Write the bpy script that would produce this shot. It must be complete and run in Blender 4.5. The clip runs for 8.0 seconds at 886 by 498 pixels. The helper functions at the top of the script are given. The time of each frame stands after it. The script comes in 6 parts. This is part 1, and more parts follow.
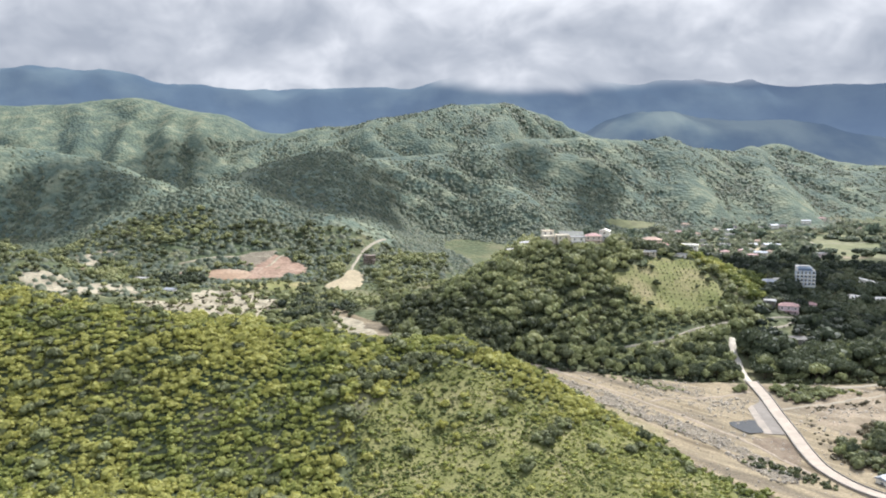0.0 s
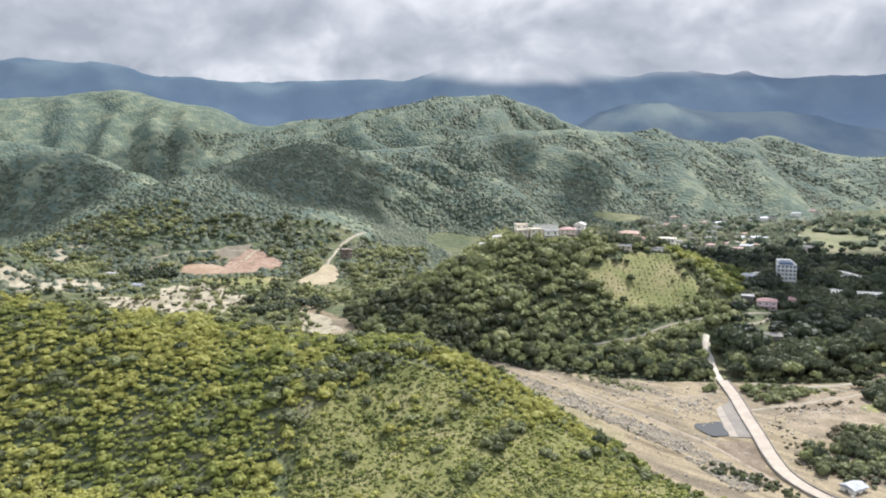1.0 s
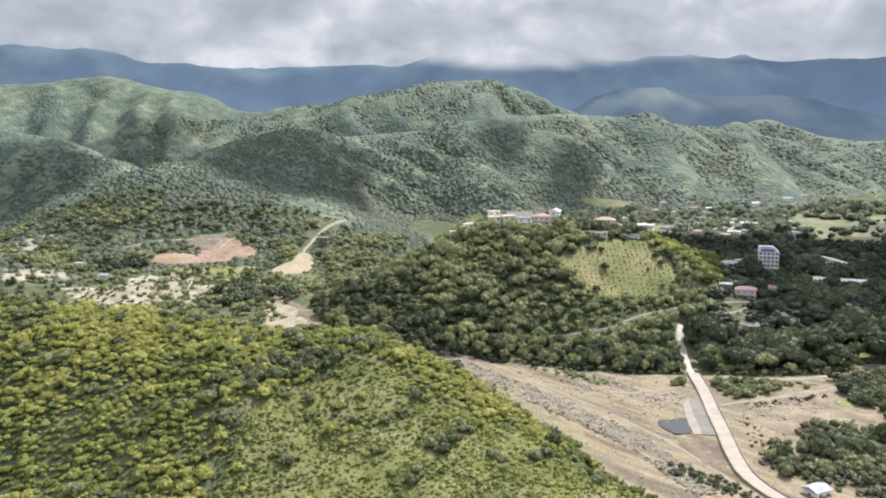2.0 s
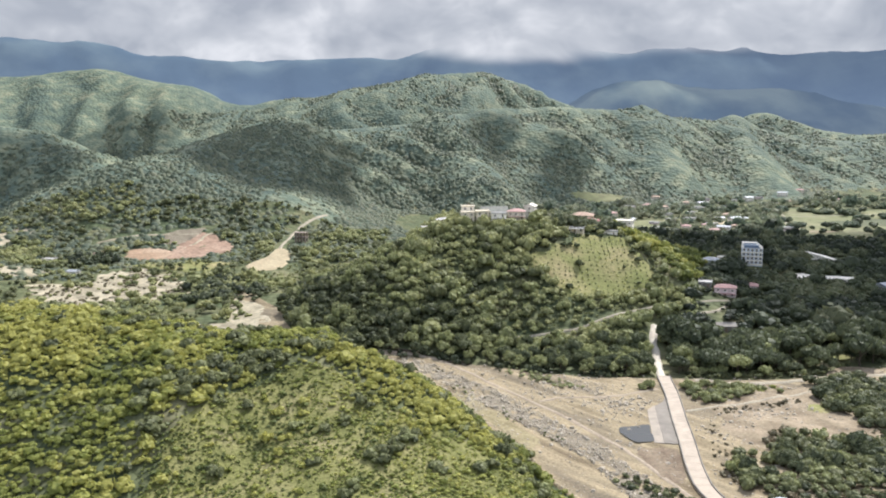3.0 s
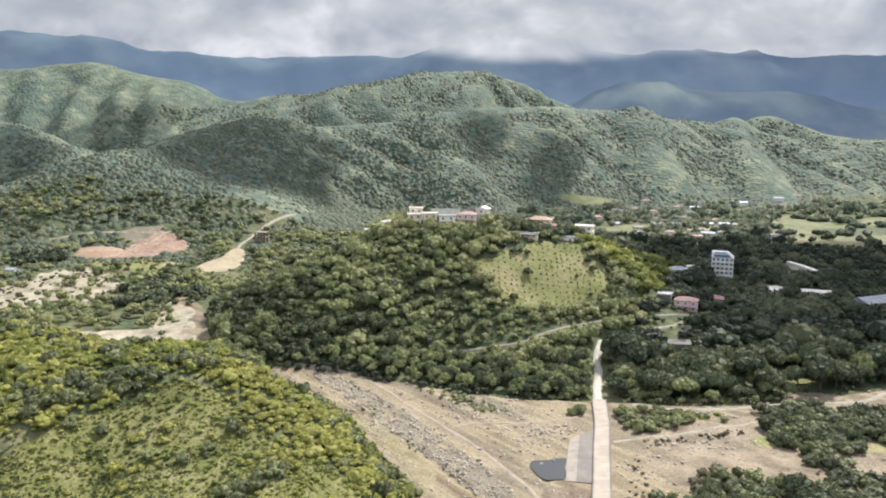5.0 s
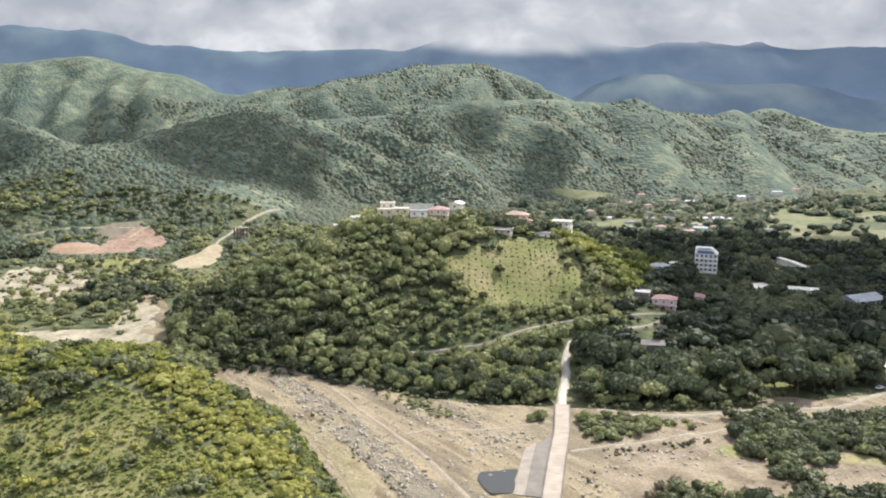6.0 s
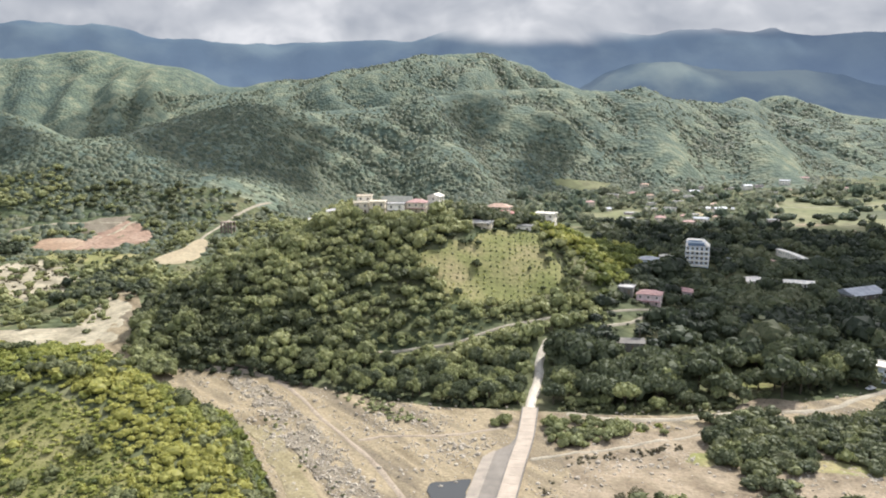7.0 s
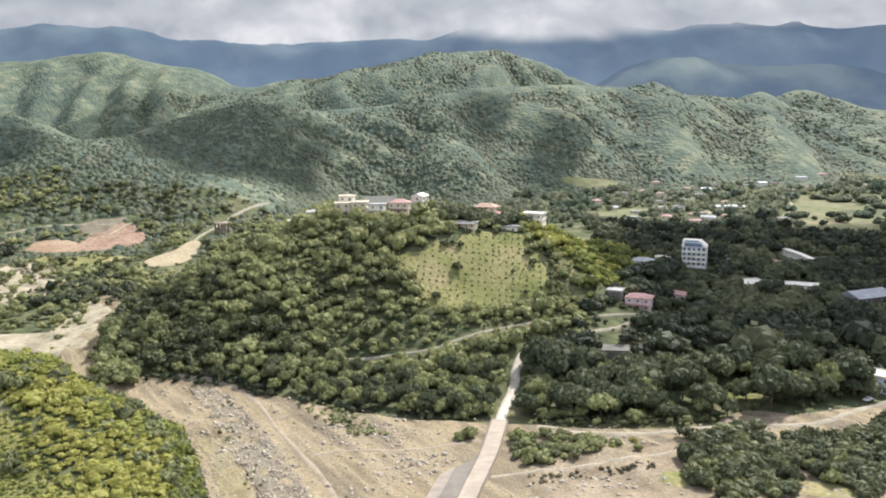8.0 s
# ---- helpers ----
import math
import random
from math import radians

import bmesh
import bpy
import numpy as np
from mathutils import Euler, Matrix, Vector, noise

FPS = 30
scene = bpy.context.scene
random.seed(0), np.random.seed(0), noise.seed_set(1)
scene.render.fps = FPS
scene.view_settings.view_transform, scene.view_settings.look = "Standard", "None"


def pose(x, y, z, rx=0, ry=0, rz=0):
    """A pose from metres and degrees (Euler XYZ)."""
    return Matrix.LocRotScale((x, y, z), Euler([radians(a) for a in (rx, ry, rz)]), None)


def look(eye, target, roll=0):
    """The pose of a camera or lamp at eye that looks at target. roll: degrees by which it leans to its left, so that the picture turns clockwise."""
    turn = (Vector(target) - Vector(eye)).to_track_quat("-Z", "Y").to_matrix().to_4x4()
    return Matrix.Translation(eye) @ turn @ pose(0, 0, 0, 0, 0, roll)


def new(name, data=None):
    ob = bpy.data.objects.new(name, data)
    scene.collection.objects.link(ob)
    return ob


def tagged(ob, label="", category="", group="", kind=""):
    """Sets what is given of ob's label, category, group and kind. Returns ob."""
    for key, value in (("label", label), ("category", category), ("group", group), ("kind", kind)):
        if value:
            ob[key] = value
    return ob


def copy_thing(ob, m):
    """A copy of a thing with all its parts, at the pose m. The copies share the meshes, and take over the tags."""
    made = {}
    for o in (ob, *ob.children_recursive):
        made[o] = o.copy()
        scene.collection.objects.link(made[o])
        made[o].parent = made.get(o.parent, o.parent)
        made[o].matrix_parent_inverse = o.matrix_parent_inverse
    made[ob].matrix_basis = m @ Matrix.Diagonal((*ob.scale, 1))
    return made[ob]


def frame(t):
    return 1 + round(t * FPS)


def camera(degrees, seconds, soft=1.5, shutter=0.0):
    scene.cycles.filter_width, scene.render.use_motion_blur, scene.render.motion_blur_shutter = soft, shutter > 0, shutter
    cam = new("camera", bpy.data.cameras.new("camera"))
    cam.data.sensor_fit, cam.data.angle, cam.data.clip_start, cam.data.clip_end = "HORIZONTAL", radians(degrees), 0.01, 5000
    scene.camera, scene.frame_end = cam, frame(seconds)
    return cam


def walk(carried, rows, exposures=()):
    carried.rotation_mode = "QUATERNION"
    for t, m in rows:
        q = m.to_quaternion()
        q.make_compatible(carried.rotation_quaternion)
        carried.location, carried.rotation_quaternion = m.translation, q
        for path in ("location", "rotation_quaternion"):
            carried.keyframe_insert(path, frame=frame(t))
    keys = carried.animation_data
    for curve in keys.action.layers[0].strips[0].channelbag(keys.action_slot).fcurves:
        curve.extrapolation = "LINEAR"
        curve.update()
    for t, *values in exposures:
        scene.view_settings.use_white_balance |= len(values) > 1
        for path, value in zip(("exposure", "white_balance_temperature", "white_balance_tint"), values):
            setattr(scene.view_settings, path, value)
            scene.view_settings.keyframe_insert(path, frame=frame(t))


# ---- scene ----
cam = camera(62.7, 8.0, soft=1.95)
METRES, EYE, TILT, LEAN, TURN = 200.0, 112.0, -9.0, 0.0, 0.0
ROWS = [
    (0.0, 0.0, 0.0, 0.0, 0.01, 2.66, 0.14),
    (0.5, 0.0463, 0.0351, 0.0037, -0.03, 2.52, 0.11),
    (1.0, 0.0962, 0.0714, 0.0075, -0.13, 2.1, 0.26),
    (1.5, 0.1462, 0.1101, 0.011, -0.19, 1.53, 0.47),
    (3.0, 0.2955, 0.2238, 0.0223, 0.07, 0.56, 0.47),
    (3.5, 0.3453, 0.2619, 0.026, 0.27, 0.55, 0.26),
    (4.0, 0.3947, 0.3007, 0.0297, 0.49, 0.59, -0.01),
    (4.5, 0.4443, 0.3389, 0.0343, 0.72, 0.61, -0.3),
    (6.0, 0.5937, 0.4533, 0.0461, 1.42, 0.09, -0.42),
    (6.5, 0.6434, 0.4906, 0.0497, 1.9, -0.26, -0.23),
    (7.0, 0.6931, 0.5295, 0.0541, 2.57, -0.59, -0.04),
    (7.5, 0.7428, 0.5678, 0.0582, 3.38, -0.72, 0.09),
    (8.0, 0.7924, 0.6068, 0.0614, 4.28, -0.69, 0.2),
]
walk(cam, [(t, pose(0, 0, EYE, TILT, LEAN, TURN) @ pose(METRES * x, METRES * y, METRES * z, 90 + pitch, roll, yaw)) for t, x, y, z, yaw, pitch, roll in ROWS],
     exposures=((0.0, 0.74, 5850, 13), (2.0, 0.70, 5930, 13), (4.0, 0.70, 6000, 13), (8.0, 0.72, 6120, 13)))

# -- daylight: a high sun ahead and to the right, broken cloud --
SUN_ELEVATION, SUN_TURN = radians(50), radians(38)
SUN_WAY = Vector((math.sin(SUN_TURN) * math.cos(SUN_ELEVATION), math.cos(SUN_TURN) * math.cos(SUN_ELEVATION), math.sin(SUN_ELEVATION)))
world = bpy.data.worlds.new("sky")
scene.world = world
world.use_nodes = True
sky = world.node_tree.nodes.new("ShaderNodeTexSky")
sky.sky_type = "NISHITA"
sky.sun_disc = False
sky.sun_elevation, sky.sun_rotation = SUN_ELEVATION, SUN_TURN
sky.dust_density = 2.5
# broken cloud over the whole sky, white against the blue
wn, wl = world.node_tree.nodes, world.node_tree.links
sky_way = wn.new("ShaderNodeTexCoord")
sky_puff = wn.new("ShaderNodeTexNoise")
sky_puff.inputs["Scale"].default_value, sky_puff.inputs["Detail"].default_value = 3.0, 4.0
sky_share = wn.new("ShaderNodeMapRange")
sky_share.inputs["From Min"].default_value, sky_share.inputs["From Max"].default_value = 0.35, 0.65
sky_share.inputs["To Min"].default_value, sky_share.inputs["To Max"].default_value = 0.15, 0.85
sky_mix = wn.new("ShaderNodeMix")
sky_mix.data_type = "RGBA"
sky_mix.inputs["B"].default_value = (6.2, 6.3, 6.4, 1)
wl.new(sky_way.outputs["Generated"], sky_puff.inputs["Vector"])
wl.new(sky_puff.outputs[0], sky_share.inputs["Value"])
wl.new(sky_share.outputs[0], sky_mix.inputs["Factor"])
wl.new(sky.outputs[0], sky_mix.inputs["A"])
wl.new(sky_mix.outputs["Result"], wn["Background"].inputs[0])
world.node_tree.nodes["Background"].inputs[1].default_value = 0.14
sun_data = bpy.data.lights.new("sun", "SUN")
sun_data.energy, sun_data.angle, sun_data.color = 4.8, radians(1.6), (1.0, 0.95, 0.86)
sun = new("sun", sun_data)
sun.matrix_world = look((0, 0, 900), Vector((0, 0, 900)) - SUN_WAY)


# -- terrain: heights of the valley, its hills and ranges --
def lattice(ix, iy, seed):
    n = (ix.astype(np.int64) * 374761393 + iy.astype(np.int64) * 668265263 + seed * 974711) & 0x7FFFFFFF
    n = ((n ^ (n >> 13)) * 1274126177) & 0x7FFFFFFF
    return ((n ^ (n >> 16)) & 0xFFFF) / 32767.5 - 1.0


def value_noise(x, y, seed=0):
    x, y = np.asarray(x, float), np.asarray(y, float)
    ix, iy = np.floor(x), np.floor(y)
    fx, fy = x - ix, y - iy
    fx, fy = fx ** 3 * (fx * (fx * 6 - 15) + 10), fy ** 3 * (fy * (fy * 6 - 15) + 10)
    a, b = lattice(ix, iy, seed), lattice(ix + 1, iy, seed)
    c, d = lattice(ix, iy + 1, seed), lattice(ix + 1, iy + 1, seed)
    return (a + (b - a) * fx) * (1 - fy) + (c + (d - c) * fx) * fy


def fbm(x, y, size, octaves=4, seed=0):
    total, amp, norm = 0.0, 1.0, 0.0
    for k in range(octaves):
        total = total + amp * value_noise(x * 2 ** k / size + 17.3 * k, y * 2 ** k / size - 9.1 * k, seed + k)
        norm += amp
        amp *= 0.5
    return total / norm


def ridged(x, y, size, octaves=3, seed=0):
    total, amp, norm = 0.0, 1.0, 0.0
    for k in range(octaves):
        total = total + amp * (1 - 2 * np.abs(value_noise(x * 2 ** k / size + 5.7 * k, y * 2 ** k / size + 3.3 * k, seed + k)))
        norm += amp
        amp *= 0.45
    return total / norm


# crest lines: x, y, height
SPUR_HILL = [(-420, 420, 72), (-184, 350, 45), (-140, 347, 42), (-86, 335, 38), (-40, 322, 33), (-2, 338, 31), (12, 330, 27), (28, 312, 17), (48, 298, 10), (72, 284, 5.5), (100, 268, 2)]
SPUR_FOOT = [(-300, 470), (-60, 440), (-40, 426), (-18, 403), (12, 378), (30, 366), (50, 350), (60, 337), (72, 316), (84, 291), (92, 266), (112, 235), (170, 190)]
TOWER_KNOLL = [(232, 535, 22), (272, 545, 26), (305, 560, 18)]
VILLA_HILL = [(52, 503, 48), (78, 515, 57), (120, 517, 59), (158, 519, 54), (205, 545, 34)]
LEFT_KNOLL = [(-520, 660, 75), (-360, 610, 40), (-300, 590, 18)]
FRONT_RIDGE = [(-335, 835, 36), (-262, 915, 95), (-208, 1150, 138), (-150, 1200, 126), (-60, 1235, 132), (60, 1260, 146), (150, 1290, 162), (260, 1330, 167), (380, 1370, 161), (520, 1450, 148), (650, 1527, 134), (900, 1500, 101), (1150, 1480, 81)]
FOOT_SPUR = [(-160, 1150, 118), (-150, 960, 82), (-135, 850, 56), (-90, 770, 22)]
FOOT_SPUR_B = [(60, 1250, 120), (110, 1040, 62), (140, 960, 22)]
FOOT_SPUR_C = [(420, 1370, 130), (400, 1180, 70), (380, 1080, 25)]
FOOT_SPUR_D = [(640, 1520, 135), (570, 1250, 75), (560, 1120, 25)]
BACK_RIDGE = [(-500, 1690, 150), (-370, 1700, 176), (-250, 1715, 203), (-120, 1730, 230), (34, 1790, 262), (150, 1890, 276), (230, 1920, 262), (300, 1945, 229), (420, 2000, 177), (560, 2040, 152), (760, 2100, 129)]
LEFT_RIDGE = [(-1000, 1010, 168), (-700, 1110, 150), (-549, 1145, 130), (-480, 1110, 106), (-415, 1050, 62), (-370, 980, 20)]
LEFT_RANGE = [(-1600, 1600, 250), (-1150, 1760, 262), (-960, 1800, 268), (-783, 1830, 284), (-600, 1800, 246), (-450, 1760, 168)]
RIGHT_RANGE = [(380, 2530, 165), (429, 2520, 208), (496, 2500, 250), (555, 2490, 287), (647, 2480, 312), (746, 2470, 318), (862, 2460, 300), (973, 2440, 278), (1065, 2420, 271), (1186, 2400, 257), (1322, 2350, 224), (1600, 2300, 177), (2200, 2100, 150)]
RIGHT_LOW = [(742, 1950, 124), (819, 1930, 142), (873, 1900, 174), (925, 1880, 155), (981, 1850, 131), (1038, 1750, 116), (1191, 1600, 121)]
FAR_RANGE = [(-2900, 2700, 454), (-2100, 3200, 526), (-1900, 3300, 536), (-1700, 3340, 530), (-1450, 3400, 526), (-1250, 3450, 494), (-700, 3550, 463), (-250, 3600, 473), (-60, 3570, 500), (60, 3560, 526), (300, 3580, 522), (500, 3600, 530), (700, 3580, 518), (900, 3560, 492), (1100, 3530, 494), (1300, 3500, 492), (1900, 3300, 465), (3000, 2600, 370)]
HILLS = [(SPUR_HILL, 98, 0.06), (VILLA_HILL, 128, 0.05), (LEFT_KNOLL, 120, 0.1), (TOWER_KNOLL, 70, 0.0), (FRONT_RIDGE, 320, 0.40), (FOOT_SPUR, 170, 0.2),
         (FOOT_SPUR_B, 120, 0.2), (FOOT_SPUR_C, 120, 0.2), (FOOT_SPUR_D, 130, 0.2), (BACK_RIDGE, 480, 0.46), (LEFT_RIDGE, 260, 0.3),
         (LEFT_RANGE, 560, 0.36), (RIGHT_LOW, 300, 0.34)]


def crest_field(x, y, line, width):
    """Rise of a hill over its crest line, its profile (1 on the crest) and the run along the crest."""
    shape = np.broadcast(x, y).shape
    best, prof = np.zeros(shape), np.zeros(shape)
    for (ax, ay, az), (bx, by, bz) in zip(line, line[1:]):
        s = np.clip(((x - ax) * (bx - ax) + (y - ay) * (by - ay)) / ((bx - ax) ** 2 + (by - ay) ** 2), 0, 1)
        d = np.hypot(x - ax - s * (bx - ax), y - ay - s * (by - ay)) / width
        p = np.where(d < 1, 0.5 + 0.5 * np.cos(np.pi * np.minimum(d, 1)), 0)
        best, prof = np.maximum(best, (az + s * (bz - az)) * p), np.maximum(prof, p)
    ux, uy = line[-1][0] - line[0][0], line[-1][1] - line[0][1]
    return best, prof, (x * ux + y * uy) / math.hypot(ux, uy)


def crest_rise(x, y, line, width):
    return crest_field(x, y, line, width)[0]


def valley(x, y):
    x, y = np.asarray(x, float), np.asarray(y, float)
    step = np.clip((y - 385) / 70, 0, 1)
    side = np.clip((x - 100) / 80, 0, 1)
    return np.clip(0.02 * (y - 325), 0, 16) + 7 * side * step * step * (3 - 2 * step) * np.clip((1100 - y) / 600, 0, 1) + 0.5 * fbm(x, y, 60, 3, 3)


def height(x, y):
    x, y = np.asarray(x, float), np.asarray(y, float)
    base = valley(x, y)
    total = np.zeros(np.broadcast(x, y).shape)
    for line, width, rough in HILLS:
        warp = width * 0.10
        wx, wy = fbm(x, y, width * 0.6, 2, 11), fbm(x, y, width * 0.6, 2, 23)
        rise, prof, run = crest_field(x + warp * wx, y + warp * wy, line, width)
        rise = np.maximum(rise - base * np.clip(rise / 20, 0, 1), 0)
        if line is SPUR_HILL:
            # foot of the spur cut back to fit its outline in the camera's view
            inland = np.clip((np.interp(x, [p[0] for p in SPUR_FOOT], [p[1] for p in SPUR_FOOT]) - y) * 0.75 / 29, 0, 1)
            rise = rise * inland ** 0.75
        flank = 4 * prof * (1 - prof)
        gap = 60 + width * 0.13 if width > 200 else width * 0.5
        slant = (run - 0.34 * width * (1 - prof) + 1.5 * gap * fbm(x, y, 3.0 * gap, 3, 37)) / gap
        ribs = 0.55 * np.abs(2 * (slant - np.floor(slant)) - 1) + 0.45 * (0.5 + 0.5 * ridged(x, y, gap * 0.5, 3, 31))
        rise = rise * (1 - rough * flank ** 0.6 * (1 - ribs) * (0.75 + 0.5 * fbm(x, y, 2.5 * gap, 2, 39))) + 0.02 * width ** 0.8 * prof * fbm(x, y, 70, 3, 47) * np.clip(rise / 40, 0, 1)
        total = total + np.maximum(rise, 0) ** 4
    return base + total ** 0.25
# -- end of terrain --


# -- materials --
def shader(name):
    m = bpy.data.materials.new(name)
    m.use_nodes = True
    nodes, links = m.node_tree.nodes, m.node_tree.links
    return m, nodes, links, nodes["Principled BSDF"]


def tex_noise(nodes, links, scale, detail=4.0, coords="Object", stretch=None):
    tc = nodes.new("ShaderNodeTexCoord")
    n = nodes.new("ShaderNodeTexNoise")
    n.inputs["Scale"].default_value, n.inputs["Detail"].default_value = scale, detail
    if stretch:
        mp = nodes.new("ShaderNodeMapping")
        mp.vector_type = "TEXTURE"
        mp.inputs["Scale"].default_value = stretch[:3]
        mp.inputs["Rotation"].default_value[2] = stretch[3] if len(stretch) > 3 else 0
        links.new(tc.outputs[coords], mp.inputs[0])
        links.new(mp.outputs[0], n.inputs["Vector"])
    else:
        links.new(tc.outputs[coords], n.inputs["Vector"])
    return n


def ramp(nodes, links, source, stops):
    r = nodes.new("ShaderNodeValToRGB")
    while len(r.color_ramp.elements) < len(stops):
        r.color_ramp.elements.new(0.5)
    for e, (p, c) in zip(r.color_ramp.elements, stops):
        e.position, e.color = p, (*c, 1) if len(c) == 3 else c
    links.new(source, r.inputs[0])
    return r


def mixed(nodes, links, a, b, fac, mode="MIX"):
    m = nodes.new("ShaderNodeMix")
    m.data_type, m.blend_type = "RGBA", mode
    for sock, v in ((m.inputs["Factor"], fac), (m.inputs["A"], a), (m.inputs["B"], b)):
        if hasattr(v, "is_linked"):
            links.new(v, sock)
        elif isinstance(v, tuple):
            sock.default_value = (*v, 1)
        else:
            sock.default_value = v
    return m.outputs["Result"]


def bump(nodes, links, bsdf, source, strength, distance):
    b = nodes.new("ShaderNodeBump")
    b.inputs["Strength"].default_value, b.inputs["Distance"].default_value = strength, distance
    links.new(source, b.inputs["Height"])
    links.new(b.outputs[0], bsdf.inputs["Normal"])


def foliage(name, dark, mid, light, translucent=0.3, vary=0.28):
    """Leaves: each plant's tint picks the green, each clump varies a little."""
    m, nodes, links, bsdf = shader(name)
    at = nodes.new("ShaderNodeAttribute")
    at.attribute_name = "tint"
    geo = nodes.new("ShaderNodeNewGeometry")
    info = nodes.new("ShaderNodeObjectInfo")
    add = nodes.new("ShaderNodeMath")
    add.operation = "MULTIPLY_ADD"
    links.new(geo.outputs["Random Per Island"], add.inputs[0])
    add.inputs[1].default_value = vary
    links.new(at.outputs["Fac"], add.inputs[2])
    more = nodes.new("ShaderNodeMath")
    more.operation = "MULTIPLY_ADD"
    links.new(info.outputs["Random"], more.inputs[0])
    more.inputs[1].default_value = 0.3
    links.new(add.outputs[0], more.inputs[2])
    c = ramp(nodes, links, more.outputs[0], ((0.12, dark), (0.55, mid), (0.9, light), (1.0, tuple(light[i] * (1.12, 1.06, 1.1)[i] for i in range(3)))))
    n = tex_noise(nodes, links, 0.9, 3)
    col = mixed(nodes, links, c.outputs[0], ramp(nodes, links, n.outputs[0], ((0.3, (0.55, 0.6, 0.55)), (0.75, (1.25, 1.2, 1.1)))).outputs[0], 0.7, "MULTIPLY")
    links.new(col, bsdf.inputs["Base Color"])
    bsdf.inputs["Roughness"].default_value = 0.62
    bsdf.inputs["Specular IOR Level"].default_value = 0.25
    tr = nodes.new("ShaderNodeBsdfTranslucent")
    links.new(col, tr.inputs[0])
    mx = nodes.new("ShaderNodeMixShader")
    mx.inputs[0].default_value = translucent
    links.new(bsdf.outputs[0], mx.inputs[1])
    links.new(tr.outputs[0], mx.inputs[2])
    links.new(mx.outputs[0], nodes["Material Output"].inputs[0])
    return m


def earth(name, stops, scale, fine, bump_d, rough=0.95, stretch=None):
    """Loose ground: broad patches, finer grain and relief."""
    m, nodes, links, bsdf = shader(name)
    big = tex_noise(nodes, links, scale, 6, stretch=stretch)
    small = tex_noise(nodes, links, fine, 5)
    c = ramp(nodes, links, big.outputs[0], stops)
    s = ramp(nodes, links, small.outputs[0], ((0.3, (0.6, 0.6, 0.6)), (0.5, (0.95, 0.95, 0.95)), (0.75, (1.25, 1.24, 1.2))))
    links.new(mixed(nodes, links, c.outputs[0], s.outputs[0], 0.8, "MULTIPLY"), bsdf.inputs["Base Color"])
    bsdf.inputs["Roughness"].default_value = rough
    bsdf.inputs["Specular IOR Level"].default_value = 0.15
    bump(nodes, links, bsdf, small.outputs[0], 0.8, bump_d)
    return m


def plain(name, color, rough=0.7, vary=0.25, scale=0.8, metal=0.0):
    """Paint, plaster, concrete: weathered by two scales of stains."""
    m, nodes, links, bsdf = shader(name)
    a, b = tex_noise(nodes, links, scale, 5), tex_noise(nodes, links, scale * 9, 4)
    lo = tuple(max(0.0, v * (1 - vary * 1.4)) for v in color)
    hi = tuple(min(1.0, v * (1 + vary * 0.5)) for v in color)
    c = ramp(nodes, links, a.outputs[0], ((0.3, lo), (0.62, color), (0.85, hi)))
    s = ramp(nodes, links, b.outputs[0], ((0.35, (0.85, 0.84, 0.82)), (0.6, (1, 1, 1))))
    links.new(mixed(nodes, links, c.outputs[0], s.outputs[0], 0.7, "MULTIPLY"), bsdf.inputs["Base Color"])
    bsdf.inputs["Roughness"].default_value, bsdf.inputs["Metallic"].default_value = rough, metal
    bump(nodes, links, bsdf, b.outputs[0], 0.3, 0.02)
    return m


def hillside(name, grass_stops, scrub_stops):
    """Ground under scrub: dry grass, green grass and close low thicket in patches, its clumps painted with shaded
    edges.
    """
    m, nodes, links, bsdf = shader(name)
    wide = tex_noise(nodes, links, 0.006, 6)
    mid = tex_noise(nodes, links, 0.045, 6)
    tc = nodes.new("ShaderNodeTexCoord")
    vor = nodes.new("ShaderNodeTexVoronoi")
    vor.inputs["Scale"].default_value = 0.16
    vor.inputs["Randomness"].default_value = 1
    links.new(tc.outputs["Object"], vor.inputs["Vector"])
    grass = ramp(nodes, links, mid.outputs[0], grass_stops)
    # clump colour darkens outwards, painting the shade between crowns
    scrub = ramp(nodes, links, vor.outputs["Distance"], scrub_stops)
    pick = ramp(nodes, links, wide.outputs[0], ((0.40, (1, 1, 1)), (0.60, (0.25, 0.25, 0.25))))
    fine = ramp(nodes, links, mid.outputs[0], ((0.42, (1, 1, 1)), (0.62, (0.2, 0.2, 0.2))))
    fac = mixed(nodes, links, pick.outputs[0], fine.outputs[0], 0.5)
    links.new(mixed(nodes, links, grass.outputs[0], scrub.outputs[0], fac), bsdf.inputs["Base Color"])
    bsdf.inputs["Roughness"].default_value = 0.9
    bsdf.inputs["Specular IOR Level"].default_value = 0.1
    inv = nodes.new("ShaderNodeMath")
    inv.operation = "SUBTRACT"
    inv.inputs[0].default_value = 1
    links.new(vor.outputs["Distance"], inv.inputs[1])
    bump(nodes, links, bsdf, inv.outputs[0], 0.7, 2.5)
    return m


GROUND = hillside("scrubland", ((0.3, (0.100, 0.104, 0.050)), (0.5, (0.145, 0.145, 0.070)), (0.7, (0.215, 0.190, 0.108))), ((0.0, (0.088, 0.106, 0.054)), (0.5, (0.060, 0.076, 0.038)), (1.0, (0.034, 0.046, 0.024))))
# ground of the far hills: blue-grey aerial haze tinted into the base colour
HAZED_UPLAND = hillside("upland_grass", ((0.3, (0.108, 0.138, 0.092)), (0.5, (0.160, 0.182, 0.114)), (0.7, (0.226, 0.226, 0.142))), ((0.0, (0.104, 0.136, 0.102)), (0.5, (0.074, 0.100, 0.078)), (1.0, (0.044, 0.063, 0.054))))
